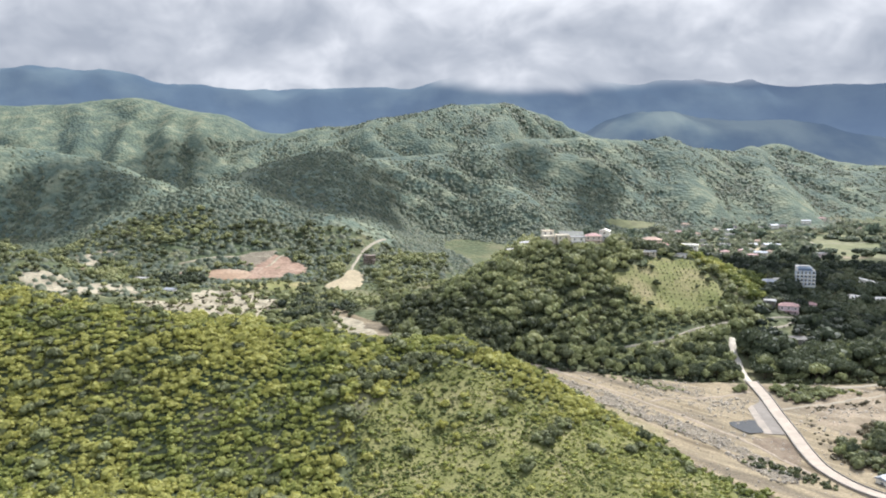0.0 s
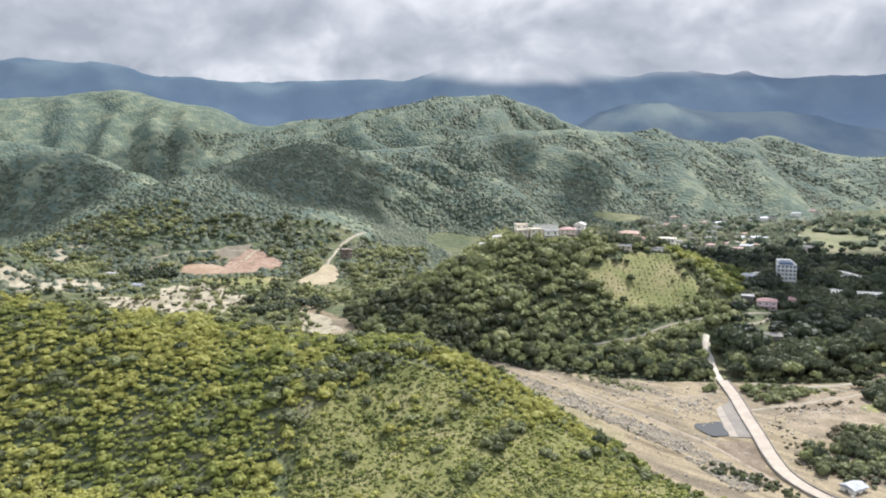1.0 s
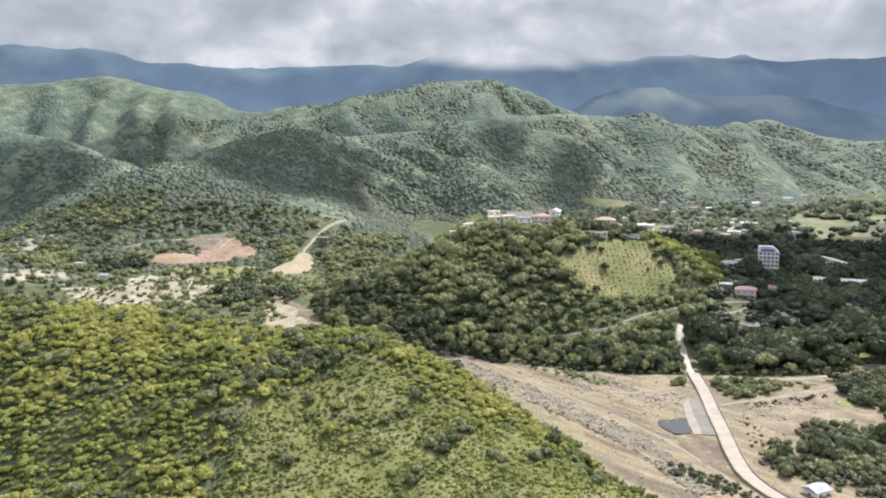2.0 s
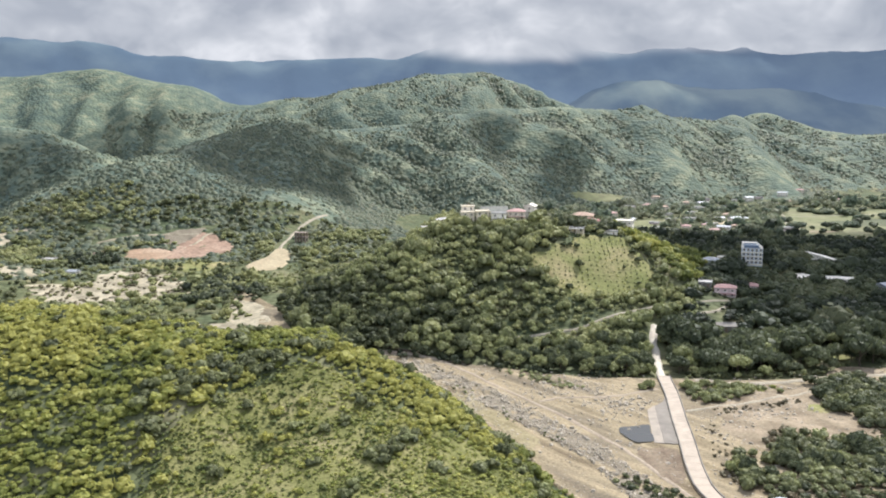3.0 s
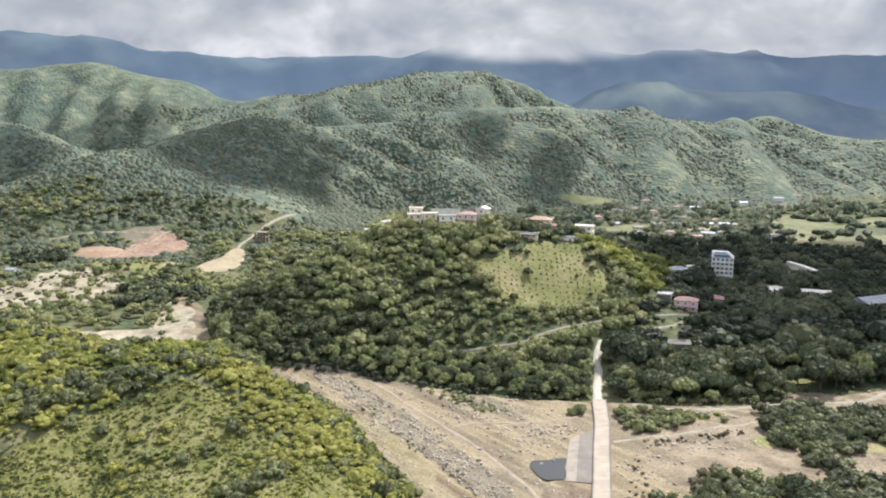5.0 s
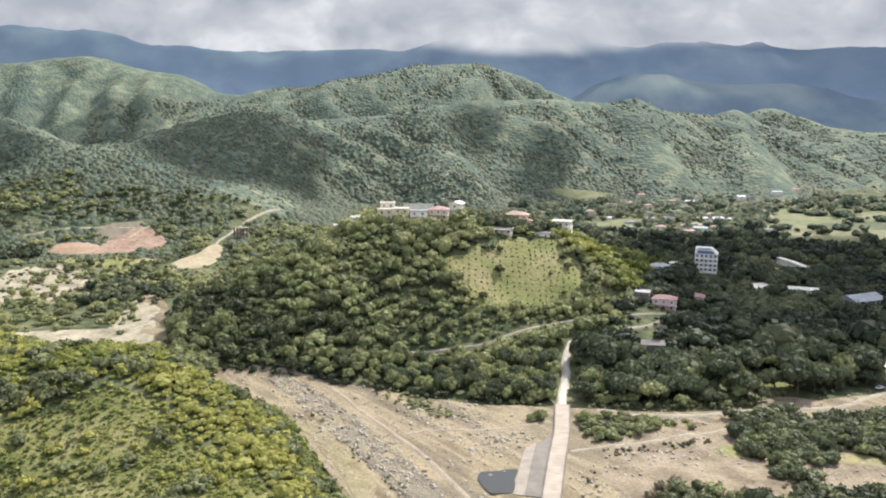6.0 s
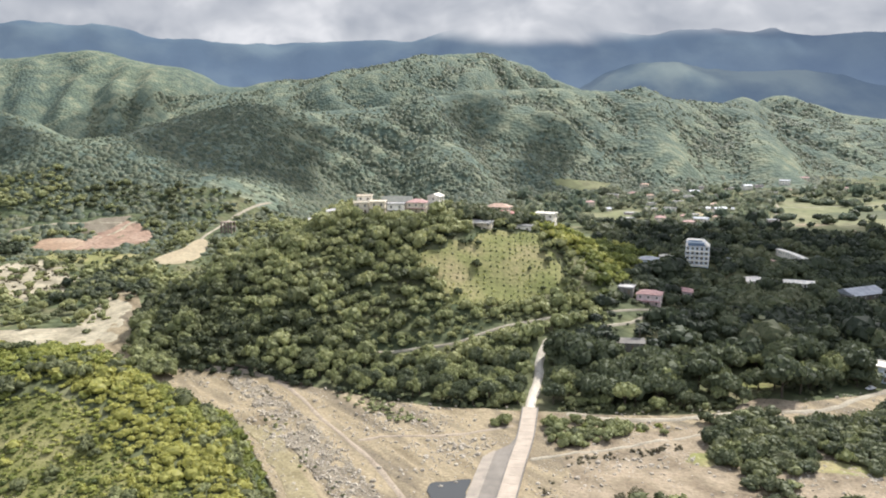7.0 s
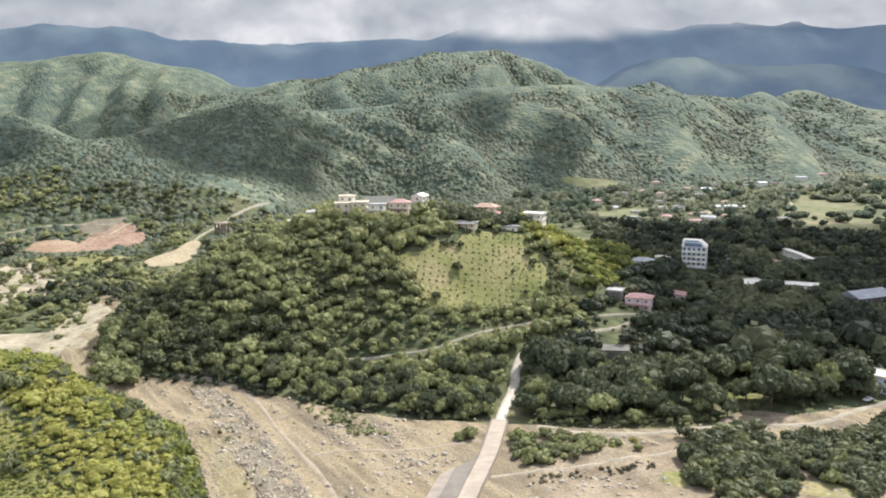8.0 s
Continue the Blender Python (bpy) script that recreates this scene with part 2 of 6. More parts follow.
WOOD_LEAF = foliage("woodland_leaves", (0.048, 0.060, 0.031), (0.176, 0.187, 0.088), (0.285, 0.305, 0.135), 0.38)
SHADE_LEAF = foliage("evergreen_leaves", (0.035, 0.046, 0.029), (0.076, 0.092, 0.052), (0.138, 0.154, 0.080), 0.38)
SCRUB_LEAF = foliage("scrub_leaves", (0.092, 0.116, 0.038), (0.222, 0.246, 0.064), (0.340, 0.350, 0.098), 0.46, 0.16)
# leaves of the far hills and village, blue-grey haze mixed into their greens
HAZED_LEAF = foliage("hill_thicket_leaves", (0.086, 0.118, 0.088), (0.142, 0.178, 0.126), (0.215, 0.240, 0.156), 0.55, 0.16)
DRY_LEAF = foliage("dry_brush", (0.085, 0.072, 0.045), (0.145, 0.122, 0.075), (0.21, 0.185, 0.115), 0.3)
BARK = plain("bark", (0.12, 0.09, 0.065), 0.9, 0.4, 2.0)
SAND = earth("river_sand", ((0.28, (0.120, 0.093, 0.058)), (0.40, (0.198, 0.160, 0.099)), (0.48, (0.277, 0.227, 0.143)), (0.56, (0.193, 0.158, 0.102)), (0.64, (0.148, 0.123, 0.085)), (0.74, (0.239, 0.197, 0.126))), 0.11, 1.1, 0.45, stretch=(7, 1, 1, -0.90))
GRAVEL = earth("grey_gravel", ((0.3, (0.120, 0.100, 0.072)), (0.5, (0.184, 0.158, 0.114)), (0.75, (0.244, 0.213, 0.155))), 0.12, 1.3, 0.7, stretch=(4, 1, 1, -0.90))
RUBBLE = earth("pale_rubble", ((0.3, (0.181, 0.160, 0.109)), (0.5, (0.286, 0.253, 0.175)), (0.7, (0.362, 0.326, 0.232))), 0.09, 0.5, 0.4)
PINK_EARTH = earth("rosy_earth", ((0.3, (0.19, 0.125, 0.09)), (0.5, (0.26, 0.178, 0.125)), (0.7, (0.32, 0.24, 0.175))), 0.05, 0.4, 0.3)
TRACK = earth("pale_track", ((0.3, (0.221, 0.193, 0.143)), (0.6, (0.308, 0.276, 0.208)), (0.8, (0.258, 0.235, 0.173))), 0.12, 1.5, 0.08)
SAND_TRACK = earth("packed_sand", ((0.3, (0.217, 0.178, 0.133)), (0.55, (0.285, 0.238, 0.177)), (0.8, (0.236, 0.195, 0.146))), 0.15, 1.5, 0.12)
DIRT = earth("bare_dirt", ((0.3, (0.26, 0.215, 0.135)), (0.55, (0.35, 0.295, 0.19)), (0.8, (0.25, 0.23, 0.14))), 0.05, 0.5, 0.2)
RED_EARTH = earth("red_earth", ((0.3, (0.205, 0.140, 0.090)), (0.5, (0.275, 0.192, 0.126)), (0.7, (0.325, 0.248, 0.172))), 0.04, 0.4, 0.3)
MEADOW = earth("meadow_grass", ((0.3, (0.132, 0.142, 0.048)), (0.45, (0.178, 0.180, 0.068)), (0.58, (0.225, 0.205, 0.092)), (0.72, (0.275, 0.232, 0.122))), 0.06, 0.6, 0.35)
BROWN_SAND = earth("brown_sand", ((0.3, (0.138, 0.108, 0.072)), (0.48, (0.214, 0.173, 0.116)), (0.62, (0.268, 0.218, 0.150)), (0.8, (0.163, 0.132, 0.090))), 0.10, 0.9, 0.4)
DAMP_SAND = earth("damp_sand", ((0.3, (0.112, 0.084, 0.058)), (0.5, (0.160, 0.124, 0.086)), (0.7, (0.205, 0.165, 0.115))), 0.12, 1.0, 0.3)
SPUR_GRASS = earth("dry_hill_grass", ((0.3, (0.108, 0.114, 0.038)), (0.46, (0.145, 0.147, 0.050)), (0.58, (0.184, 0.175, 0.070)), (0.74, (0.222, 0.198, 0.098))), 0.09, 0.9, 0.5)
CLAY = earth("yellow_clay", ((0.3, (0.17, 0.143, 0.080)), (0.5, (0.24, 0.205, 0.118)), (0.7, (0.20, 0.172, 0.112))), 0.12, 1.0, 0.3)
TURF = earth("turf", ((0.3, (0.112, 0.124, 0.058)), (0.5, (0.150, 0.156, 0.078)), (0.7, (0.200, 0.190, 0.110))), 0.016, 0.12, 0.15)
ROUGH_GRASS = earth("rough_grass", ((0.3, (0.070, 0.082, 0.046)), (0.6, (0.105, 0.112, 0.062)), (0.8, (0.15, 0.142, 0.085))), 0.03, 0.3, 0.3)
STONE = earth("river_stone", ((0.3, (0.216, 0.187, 0.144)), (0.55, (0.360, 0.320, 0.252)), (0.8, (0.486, 0.441, 0.356))), 0.35, 3.0, 0.05, 0.85)
CONCRETE = plain("concrete", (0.35, 0.293, 0.225), 0.85, 0.16, 0.3)
RIM_CONCRETE = plain("rim_concrete", (0.275, 0.236, 0.185), 0.85, 0.2, 0.3)
APRON_CONCRETE = plain("apron_concrete", (0.180, 0.158, 0.128), 0.85, 0.2, 0.3)
GREY_CONCRETE = plain("grey_concrete", (0.178, 0.163, 0.138), 0.85, 0.25, 0.3)
WHITE_WALL = plain("white_plaster", (0.84, 0.78, 0.66), 0.8, 0.2, 0.4)
GREEN_SHEET = plain("grey_green_sheet", (0.17, 0.175, 0.14), 0.7, 0.25, 0.4)
CREAM_WALL = plain("cream_plaster", (0.74, 0.65, 0.50), 0.8, 0.18, 0.4)
ROSE_TILE = plain("rosy_roof_tile", (0.42, 0.25, 0.22), 0.8, 0.3, 0.7)
LANE_DUST = earth("lane_dust", ((0.3, (0.40, 0.355, 0.285)), (0.55, (0.52, 0.475, 0.39)), (0.8, (0.43, 0.39, 0.315))), 0.2, 1.5, 0.1)
PINK_WALL = plain("pink_plaster", (0.68, 0.55, 0.52), 0.8, 0.18, 0.4)
BLUE_WALL = plain("pale_blue_plaster", (0.58, 0.64, 0.70), 0.8, 0.15, 0.4)
BRICK_WALL = plain("raw_block_wall", (0.26, 0.20, 0.16), 0.9, 0.35, 0.6)
RED_TILE = plain("red_roof_tile", (0.33, 0.14, 0.11), 0.8, 0.3, 0.7)
BROWN_TILE = plain("brown_roof_tile", (0.40, 0.27, 0.19), 0.8, 0.3, 0.7)
ZINC = plain("zinc_sheet", (0.34, 0.355, 0.37), 0.7, 0.25, 0.3, 0.1)
SLAB_ROOF = plain("flat_roof_slab", (0.46, 0.44, 0.41), 0.9, 0.25, 0.3)
WOOD = plain("weathered_wood", (0.20, 0.15, 0.10), 0.85, 0.3, 1.5)


def make_glass(name, color, rough):
    m, nodes, links, bsdf = shader(name)
    bsdf.inputs["Base Color"].default_value = (*color, 1)
    bsdf.inputs["Roughness"].default_value = rough
    bsdf.inputs["Specular IOR Level"].default_value = 0.6
    n = tex_noise(nodes, links, 1.2, 3)
    bump(nodes, links, bsdf, n.outputs[0], 0.08, 0.02)
    return m


PANE = make_glass("window_pane", (0.02, 0.025, 0.03), 0.12)
BLUE_GLASS = make_glass("blue_glazing", (0.16, 0.22, 0.30), 0.25)
POOL_WATER = make_glass("pool_water", (0.045, 0.046, 0.042), 0.22)
POOL_WATER.node_tree.nodes["Principled BSDF"].inputs["Specular IOR Level"].default_value = 0.3


def cloud_stuff(name, thinness):
    m, nodes, links, bsdf = shader(name)
    bsdf.inputs["Base Color"].default_value = (0.9, 0.9, 0.92, 1)
    bsdf.inputs["Roughness"].default_value = 1
    n = tex_noise(nodes, links, 0.012, 6)
    bump(nodes, links, bsdf, n.outputs[0], 0.6, 20)
    thin = nodes.new("ShaderNodeBsdfTransparent")
    mx = nodes.new("ShaderNodeMixShader")
    mx.inputs[0].default_value = thinness
    links.new(bsdf.outputs[0], mx.inputs[1])
    links.new(thin.outputs[0], mx.inputs[2])
    links.new(mx.outputs[0], nodes["Material Output"].inputs[0])
    return m


CLOUD = cloud_stuff("cumulus", 0.44)
THIN_CLOUD = cloud_stuff("thin_cumulus", 0.60)
VEIL_CLOUD = cloud_stuff("veil_cumulus", 0.74)
THICK_CLOUD = cloud_stuff("thick_cumulus", 0.40)


def cloud_backdrop(name, rise):
    """Soft glowing cloud: billows of grey and white, ragged and thin towards its foot."""
    m, nodes, links, bsdf = shader(name)
    tc = nodes.new("ShaderNodeTexCoord")
    big = tex_noise(nodes, links, 0.0021, 4, stretch=(1.35, 1.35, 1))
    big.inputs["Distortion"].default_value = 0.6
    puff = tex_noise(nodes, links, 0.0058, 3, stretch=(1.2, 1.2, 0.9))
    puff.inputs["Distortion"].default_value = 0.4
    both = mixed(nodes, links, big.outputs[0], puff.outputs[0], 0.36)
    sep = nodes.new("ShaderNodeSeparateXYZ")
    links.new(tc.outputs["Object"], sep.inputs[0])
    up = nodes.new("ShaderNodeMapRange")
    up.inputs["From Min"].default_value, up.inputs["From Max"].default_value = 480, 1100
    up.inputs["To Min"].default_value, up.inputs["To Max"].default_value = -0.10, 0.13
    links.new(sep.outputs["Z"], up.inputs["Value"])
    add = nodes.new("ShaderNodeMath")
    links.new(both, add.inputs[0])
    links.new(up.outputs[0], add.inputs[1])
    c = ramp(nodes, links, add.outputs[0], ((0.34, (0.41, 0.43, 0.455)), (0.46, (0.56, 0.57, 0.575)), (0.56, (0.76, 0.755, 0.735)), (0.68, (0.97, 0.96, 0.92))))
    em = nodes.new("ShaderNodeEmission")
    em.inputs[1].default_value = 0.66
    links.new(c.outputs[0], em.inputs[0])
    fade = nodes.new("ShaderNodeMapRange")
    fade.interpolation_type = "SMOOTHERSTEP"
    fade.inputs["From Min"].default_value, fade.inputs["From Max"].default_value = 418, 498
    wob = nodes.new("ShaderNodeMath")
    wob.operation = "MULTIPLY_ADD"
    links.new(big.outputs[0], wob.inputs[0])
    wob.inputs[1].default_value = 110
    wob2 = nodes.new("ShaderNodeMath")
    wob2.operation = "SUBTRACT"
    links.new(sep.outputs["Z"], wob2.inputs[0])
    wob2.inputs[1].default_value = 55
    high = nodes.new("ShaderNodeMapRange")
    high.inputs["From Min"].default_value, high.inputs["From Max"].default_value = -350, 250
    high.inputs["To Min"].default_value, high.inputs["To Max"].default_value = rise, 0
    links.new(sep.outputs["X"], high.inputs["Value"])
    wob3 = nodes.new("ShaderNodeMath")
    wob3.operation = "SUBTRACT"
    links.new(wob2.outputs[0], wob3.inputs[0])
    links.new(high.outputs[0], wob3.inputs[1])
    links.new(wob3.outputs[0], wob.inputs[2])
    links.new(wob.outputs[0], fade.inputs["Value"])
    tr = nodes.new("ShaderNodeBsdfTransparent")
    mx = nodes.new("ShaderNodeMixShader")
    links.new(fade.outputs[0], mx.inputs[0])
    links.new(tr.outputs[0], mx.inputs[1])
    links.new(em.outputs[0], mx.inputs[2])
    links.new(mx.outputs[0], nodes["Material Output"].inputs[0])
    return m


CLOUD_BANK = cloud_backdrop("cloud_bank", 75)
FAR_CLOUD_BANK = cloud_backdrop("far_cloud_bank", 0)


def haze_glow_range(name, low, high, glow, near):
    """Forested range: dim green, its aerial haze painted on as a blue glow."""
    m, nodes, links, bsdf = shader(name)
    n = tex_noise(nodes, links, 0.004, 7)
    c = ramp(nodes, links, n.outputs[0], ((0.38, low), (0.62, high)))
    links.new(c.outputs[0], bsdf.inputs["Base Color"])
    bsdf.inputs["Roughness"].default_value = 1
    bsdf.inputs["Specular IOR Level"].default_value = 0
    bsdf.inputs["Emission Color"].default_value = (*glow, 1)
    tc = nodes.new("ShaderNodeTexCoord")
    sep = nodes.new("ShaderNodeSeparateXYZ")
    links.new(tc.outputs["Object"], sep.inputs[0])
    # haze as emission, strongest at the foot and weaker towards the crest
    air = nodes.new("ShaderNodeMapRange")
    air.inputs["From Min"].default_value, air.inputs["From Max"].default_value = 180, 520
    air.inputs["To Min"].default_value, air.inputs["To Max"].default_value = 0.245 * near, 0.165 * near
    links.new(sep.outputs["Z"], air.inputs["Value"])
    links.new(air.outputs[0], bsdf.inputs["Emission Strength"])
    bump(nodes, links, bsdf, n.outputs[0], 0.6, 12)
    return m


FAR_HAZE = haze_glow_range("blue_distance", (0.04, 0.058, 0.07), (0.075, 0.098, 0.10), (0.31, 0.42, 0.62), 1.0)
# wide step between its two greens paints sunlit patches onto the slopes
NEARER_HAZE = haze_glow_range("green_blue_distance", (0.02, 0.036, 0.040), (0.115, 0.132, 0.10), (0.33, 0.43, 0.60), 0.84)


# -- mesh helpers --
def mesh_from(name, verts, faces, material, tint=None, smooth=False):
    """A mesh from arrays: vertices (n, 3), triangles or quads (m, 3 or 4)."""
    me = bpy.data.meshes.new(name)
    verts, faces = np.asarray(verts, np.float32), np.asarray(faces, np.int32)
    k = faces.shape[1]
    me.vertices.add(len(verts))
    me.vertices.foreach_set("co", verts.ravel())
    me.loops.add(faces.size)
    me.loops.foreach_set("vertex_index", faces.ravel())
    me.polygons.add(len(faces))
    me.polygons.foreach_set("loop_start", np.arange(len(faces), dtype=np.int32) * k)
    me.polygons.foreach_set("use_smooth", np.full(len(faces), smooth))
    me.update(calc_edges=True)
    if tint is not None:
        me.attributes.new("tint", "FLOAT", "POINT").data.foreach_set("value", np.asarray(tint, np.float32))
    me.materials.append(material)
    return me


def grid_faces(n, m, wrap=False):
    i, j = np.meshgrid(np.arange(n - 1), np.arange(m if wrap else m - 1), indexing="ij")
    a, b = i * m + j, i * m + (j + 1) % m
    return np.stack([a, b, b + m, a + m], -1).reshape(-1, 4)


def part(name, bm, material, parent, label=""):
    me = bpy.data.meshes.new(name)
    bm.to_mesh(me)
    bm.free()
    me.materials.append(material)
    ob = new(name, me)
    ob.parent = parent
    return tagged(ob, label)


def smooth_line(points, n):
    """n points evenly along a soft curve through the given ones."""
    p = np.asarray(points, float)
    q = np.vstack([2 * p[0] - p[1], p, 2 * p[-1] - p[-2]])
    out = []
    for k in range(len(p) - 1):
        a, b, c, d = q[k:k + 4]
        for s in np.linspace(0, 1, 24, endpoint=False):
            out.append(0.5 * (2 * b + (c - a) * s + (2 * a - 5 * b + 4 * c - d) * s ** 2 + (3 * b - a - 3 * c + d) * s ** 3))
    out = np.vstack([out, p[-1]])
    run = np.concatenate([[0], np.cumsum(np.hypot(*np.diff(out[:, :2], axis=0).T))])
    at = np.linspace(0, run[-1], n)
    return np.stack([np.interp(at, run, out[:, k]) for k in range(out.shape[1])], -1)


def ground_at(x, y):
    return float(height(np.array(float(x)), np.array(float(y))))


def bed_rise(x, y):
    """Bars and channels of the river bed, drawn out along its flow."""
    u, v = 0.75 * x - 0.66 * y, 0.66 * x + 0.75 * y
    loose = np.clip((near_line(x, y, CAUSEWAY_LINE) - 9) / 9, 0.1, 1)
    return 0.8 + loose * (0.8 * fbm(u / 3.5, v, 8, 3, 77) + 0.3 * fbm(x, y, 5, 3, 79))


def sheet_between(name, left, right, n, m, lift, material, relief=0.0, size=8.0, label="", category="", kind="structure", bed=False):
    """A draped sheet between two banks, its rim dipped into the ground."""
    a, b = smooth_line(left, n), smooth_line(right, n)
    s = np.linspace(0, 1, m)[None, :, None]
    p = a[:, None, :] * (1 - s) + b[:, None, :] * s
    x, y = p[..., 0], p[..., 1]
    rim = np.minimum(1, np.minimum(np.arange(m)[None, :], np.arange(m)[None, ::-1]) / 2.0) * np.minimum(1, np.minimum(np.arange(n)[:, None], np.arange(n)[::-1, None]) / 2.0)
    z = height(x, y) + lift * (2.2 * rim - 1.2) + relief * rim * fbm(x, y, size, 4, 77) + (bed_rise(x, y) * (1.6 * rim - 0.6) if bed else 0)
    me = mesh_from(name, np.stack([x, y, z], -1).reshape(-1, 3), grid_faces(n, m), material, smooth=True)
    return tagged(new(name, me), label, category, kind=kind)


def patch(name, outline, lift, material, rings=14, spokes=72, ragged=0.06, relief=0.0, label="", category="", kind="structure", bed=False):
    """A draped round patch with a ragged edge, its rim dipped into the ground."""
    o = np.asarray(outline, float)
    c = o.mean(0)
    loop = smooth_line(np.vstack([o, o[:1]]), spokes + 1)[:-1]
    wob = 1 + ragged * fbm(loop[:, 0] * 1.0, loop[:, 1], 9, 3, 5)
    s = np.linspace(0.0, 1, rings)[:, None, None]
    p = c + (loop - c)[None] * wob[None, :, None] * s
    x, y = p[..., 0], p[..., 1]
    rim = np.minimum(1, np.arange(rings)[::-1, None] / 1.5)
    z = height(x, y) + lift * (2 * rim - 1) + relief * rim * fbm(x, y, 6, 3, 78) + (bed_rise(x, y) if bed else 0)
    me = mesh_from(name, np.stack([x, y, z], -1).reshape(-1, 3), grid_faces(rings, spokes, True), material, smooth=True)
    return tagged(new(name, me), label, category, kind=kind)


def track(name, line, width, lift, material, label="", category="track", n=60, bed=False):
    c = smooth_line(line, n)
    d = np.gradient(c[:, :2], axis=0)
    d /= np.hypot(d[:, 0], d[:, 1])[:, None]
    side = np.stack([-d[:, 1], d[:, 0]], -1) * width / 2
    wob = 1 + 0.18 * fbm(c[:, 0], c[:, 1], 7, 3, 9)[:, None]
    return sheet_between(name, c[:, :2] + side * wob, c[:, :2] - side * wob, n * 2, 7, lift, material, 0.06, 3, label, category, bed=bed)


def inside(x, y, outline):
    o = np.asarray(outline, float)
    hit = np.zeros(np.shape(x), bool)
    for (ax, ay), (bx, by) in zip(o, np.roll(o, -1, 0)):
        cross = (ay > y) != (by > y)
        hit ^= cross & (x < (bx - ax) * (y - ay) / (by - ay + 1e-9) + ax)
    return hit


def near_line(x, y, line):
    p = np.asarray(line, float)[:, :2]
    best = np.full(np.shape(x), 1e9)
    for (ax, ay), (bx, by) in zip(p, p[1:]):
        s = np.clip(((x - ax) * (bx - ax) + (y - ay) * (by - ay)) / ((bx - ax) ** 2 + (by - ay) ** 2 + 1e-9), 0, 1)
        best = np.minimum(best, np.hypot(x - ax - s * (bx - ax), y - ay - s * (by - ay)))
    return best


# -- plan: banks, tracks and clearings --
FAR_BANK = [(-78, 552), (-66, 529), (-41, 480), (-32, 450), (-18, 421), (0, 405), (21, 399), (49, 394), (75, 386), (99, 376), (121, 370), (160, 366), (205, 364), (240, 369), (290, 386), (360, 400)]
NEAR_BANK = [(-88, 548), (-78, 525), (-55, 483), (-49, 452), (-40, 426), (-18, 403), (12, 378), (30, 366), (50, 350), (60, 337), (72, 316), (84, 291), (92, 266), (112, 235), (170, 190), (260, 180), (360, 200)]
CAUSEWAY_LINE = [(168, 219), (147, 236), (140.5, 255), (142, 273), (146.3, 294), (151.5, 321), (155.8, 342), (159.2, 366)]
LANE = [(158.6, 361), (160, 374), (163, 388), (165.2, 399), (165.8, 406), (169, 416), (171, 422)]
HILL_LANE = [(84, 412), (100, 413), (118, 415), (130, 417), (143, 424), (156, 431), (173, 439), (184, 443), (205, 450), (234, 464), (262, 480)]
PLAIN_LANE = [(183, 427), (191, 432), (202, 437), (212, 442), (222, 452), (232, 458)]
BAR_TRACK = [(155, 325), (161, 327), (168, 329), (181, 333), (195, 337), (209, 343), (221, 348), (229, 358)]
EAST_ROAD = [(168, 361), (190, 358), (212, 358), (240, 364), (269, 368), (292, 383), (330, 398), (420, 420)]
FIELD = [(106, 472), (110, 474), (121, 477), (124, 482), (135, 488), (145, 498), (158, 498), (169, 501), (174, 496), (177, 487), (182, 482), (185, 471), (180, 463), (174, 456), (164, 452), (151, 447), (138, 445), (129, 442), (123, 451), (117, 460), (109, 465)]
DIRT_PAD = [(-107, 639), (-102, 654), (-94, 668), (-91, 690), (-82, 690), (-72, 670), (-71, 652), (-73, 635), (-80, 625), (-92, 624), (-101, 629)]
PAD_ROAD = [(-85, 672), (-88, 697), (-87, 730), (-86, 762), (-79, 785), (-71, 805), (-64, 821)]
RED_CUT = [(-218, 667), (-223, 686), (-210, 697), (-190, 694), (-176, 678), (-186, 663), (-204, 659)]
ROSY_CUT = [(-178, 677), (-186, 706), (-183, 729), (-168, 740), (-142, 716), (-126, 690), (-137, 680), (-156, 677)]
GREEN_LAWN = [(248, 873), (270, 886), (304, 915), (318, 900), (309, 863), (282, 823), (265, 817), (252, 834)]
GOLF = [(415, 774), (424, 836), (455, 900), (486, 959), (520, 1028), (560, 1030), (640, 1000), (700, 920), (690, 830), (600, 770), (490, 760), (435, 760)]

FOOT_MEADOW = [(236, 1076), (255, 1085), (292, 1094), (322, 1098), (309, 1074), (267, 1062), (245, 1064)]

# -- ground: one sheet to the horizon, finer where it lies ahead --
turn_a = np.concatenate([np.linspace(-180, -48, 30, endpoint=False), np.linspace(-48, 50, 370, endpoint=False), np.linspace(50, 180, 30, endpoint=False)])
reach = np.concatenate([[0.5, 40, 80], np.geomspace(110, 4600, 400)])
ang, rad = np.meshgrid(np.radians(turn_a), reach)
gx, gy = 70 + rad * np.sin(ang), 10 + rad * np.cos(ang)
gz = height(gx, gy)
gz = np.where((gy < 150) & (rad < 400), np.minimum(gz, 60), gz)
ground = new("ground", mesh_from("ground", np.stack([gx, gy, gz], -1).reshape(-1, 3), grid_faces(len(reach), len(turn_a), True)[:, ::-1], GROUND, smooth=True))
# slopes beyond the valley take the ground colour with haze painted in
ground.data.materials.append(HAZED_UPLAND)
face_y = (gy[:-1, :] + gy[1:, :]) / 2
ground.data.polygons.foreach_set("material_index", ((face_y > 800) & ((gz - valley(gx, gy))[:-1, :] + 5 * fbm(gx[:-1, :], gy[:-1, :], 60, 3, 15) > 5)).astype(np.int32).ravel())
tagged(ground, "rolling green hills of dry scrub and grass round a valley", "ground", kind="structure")

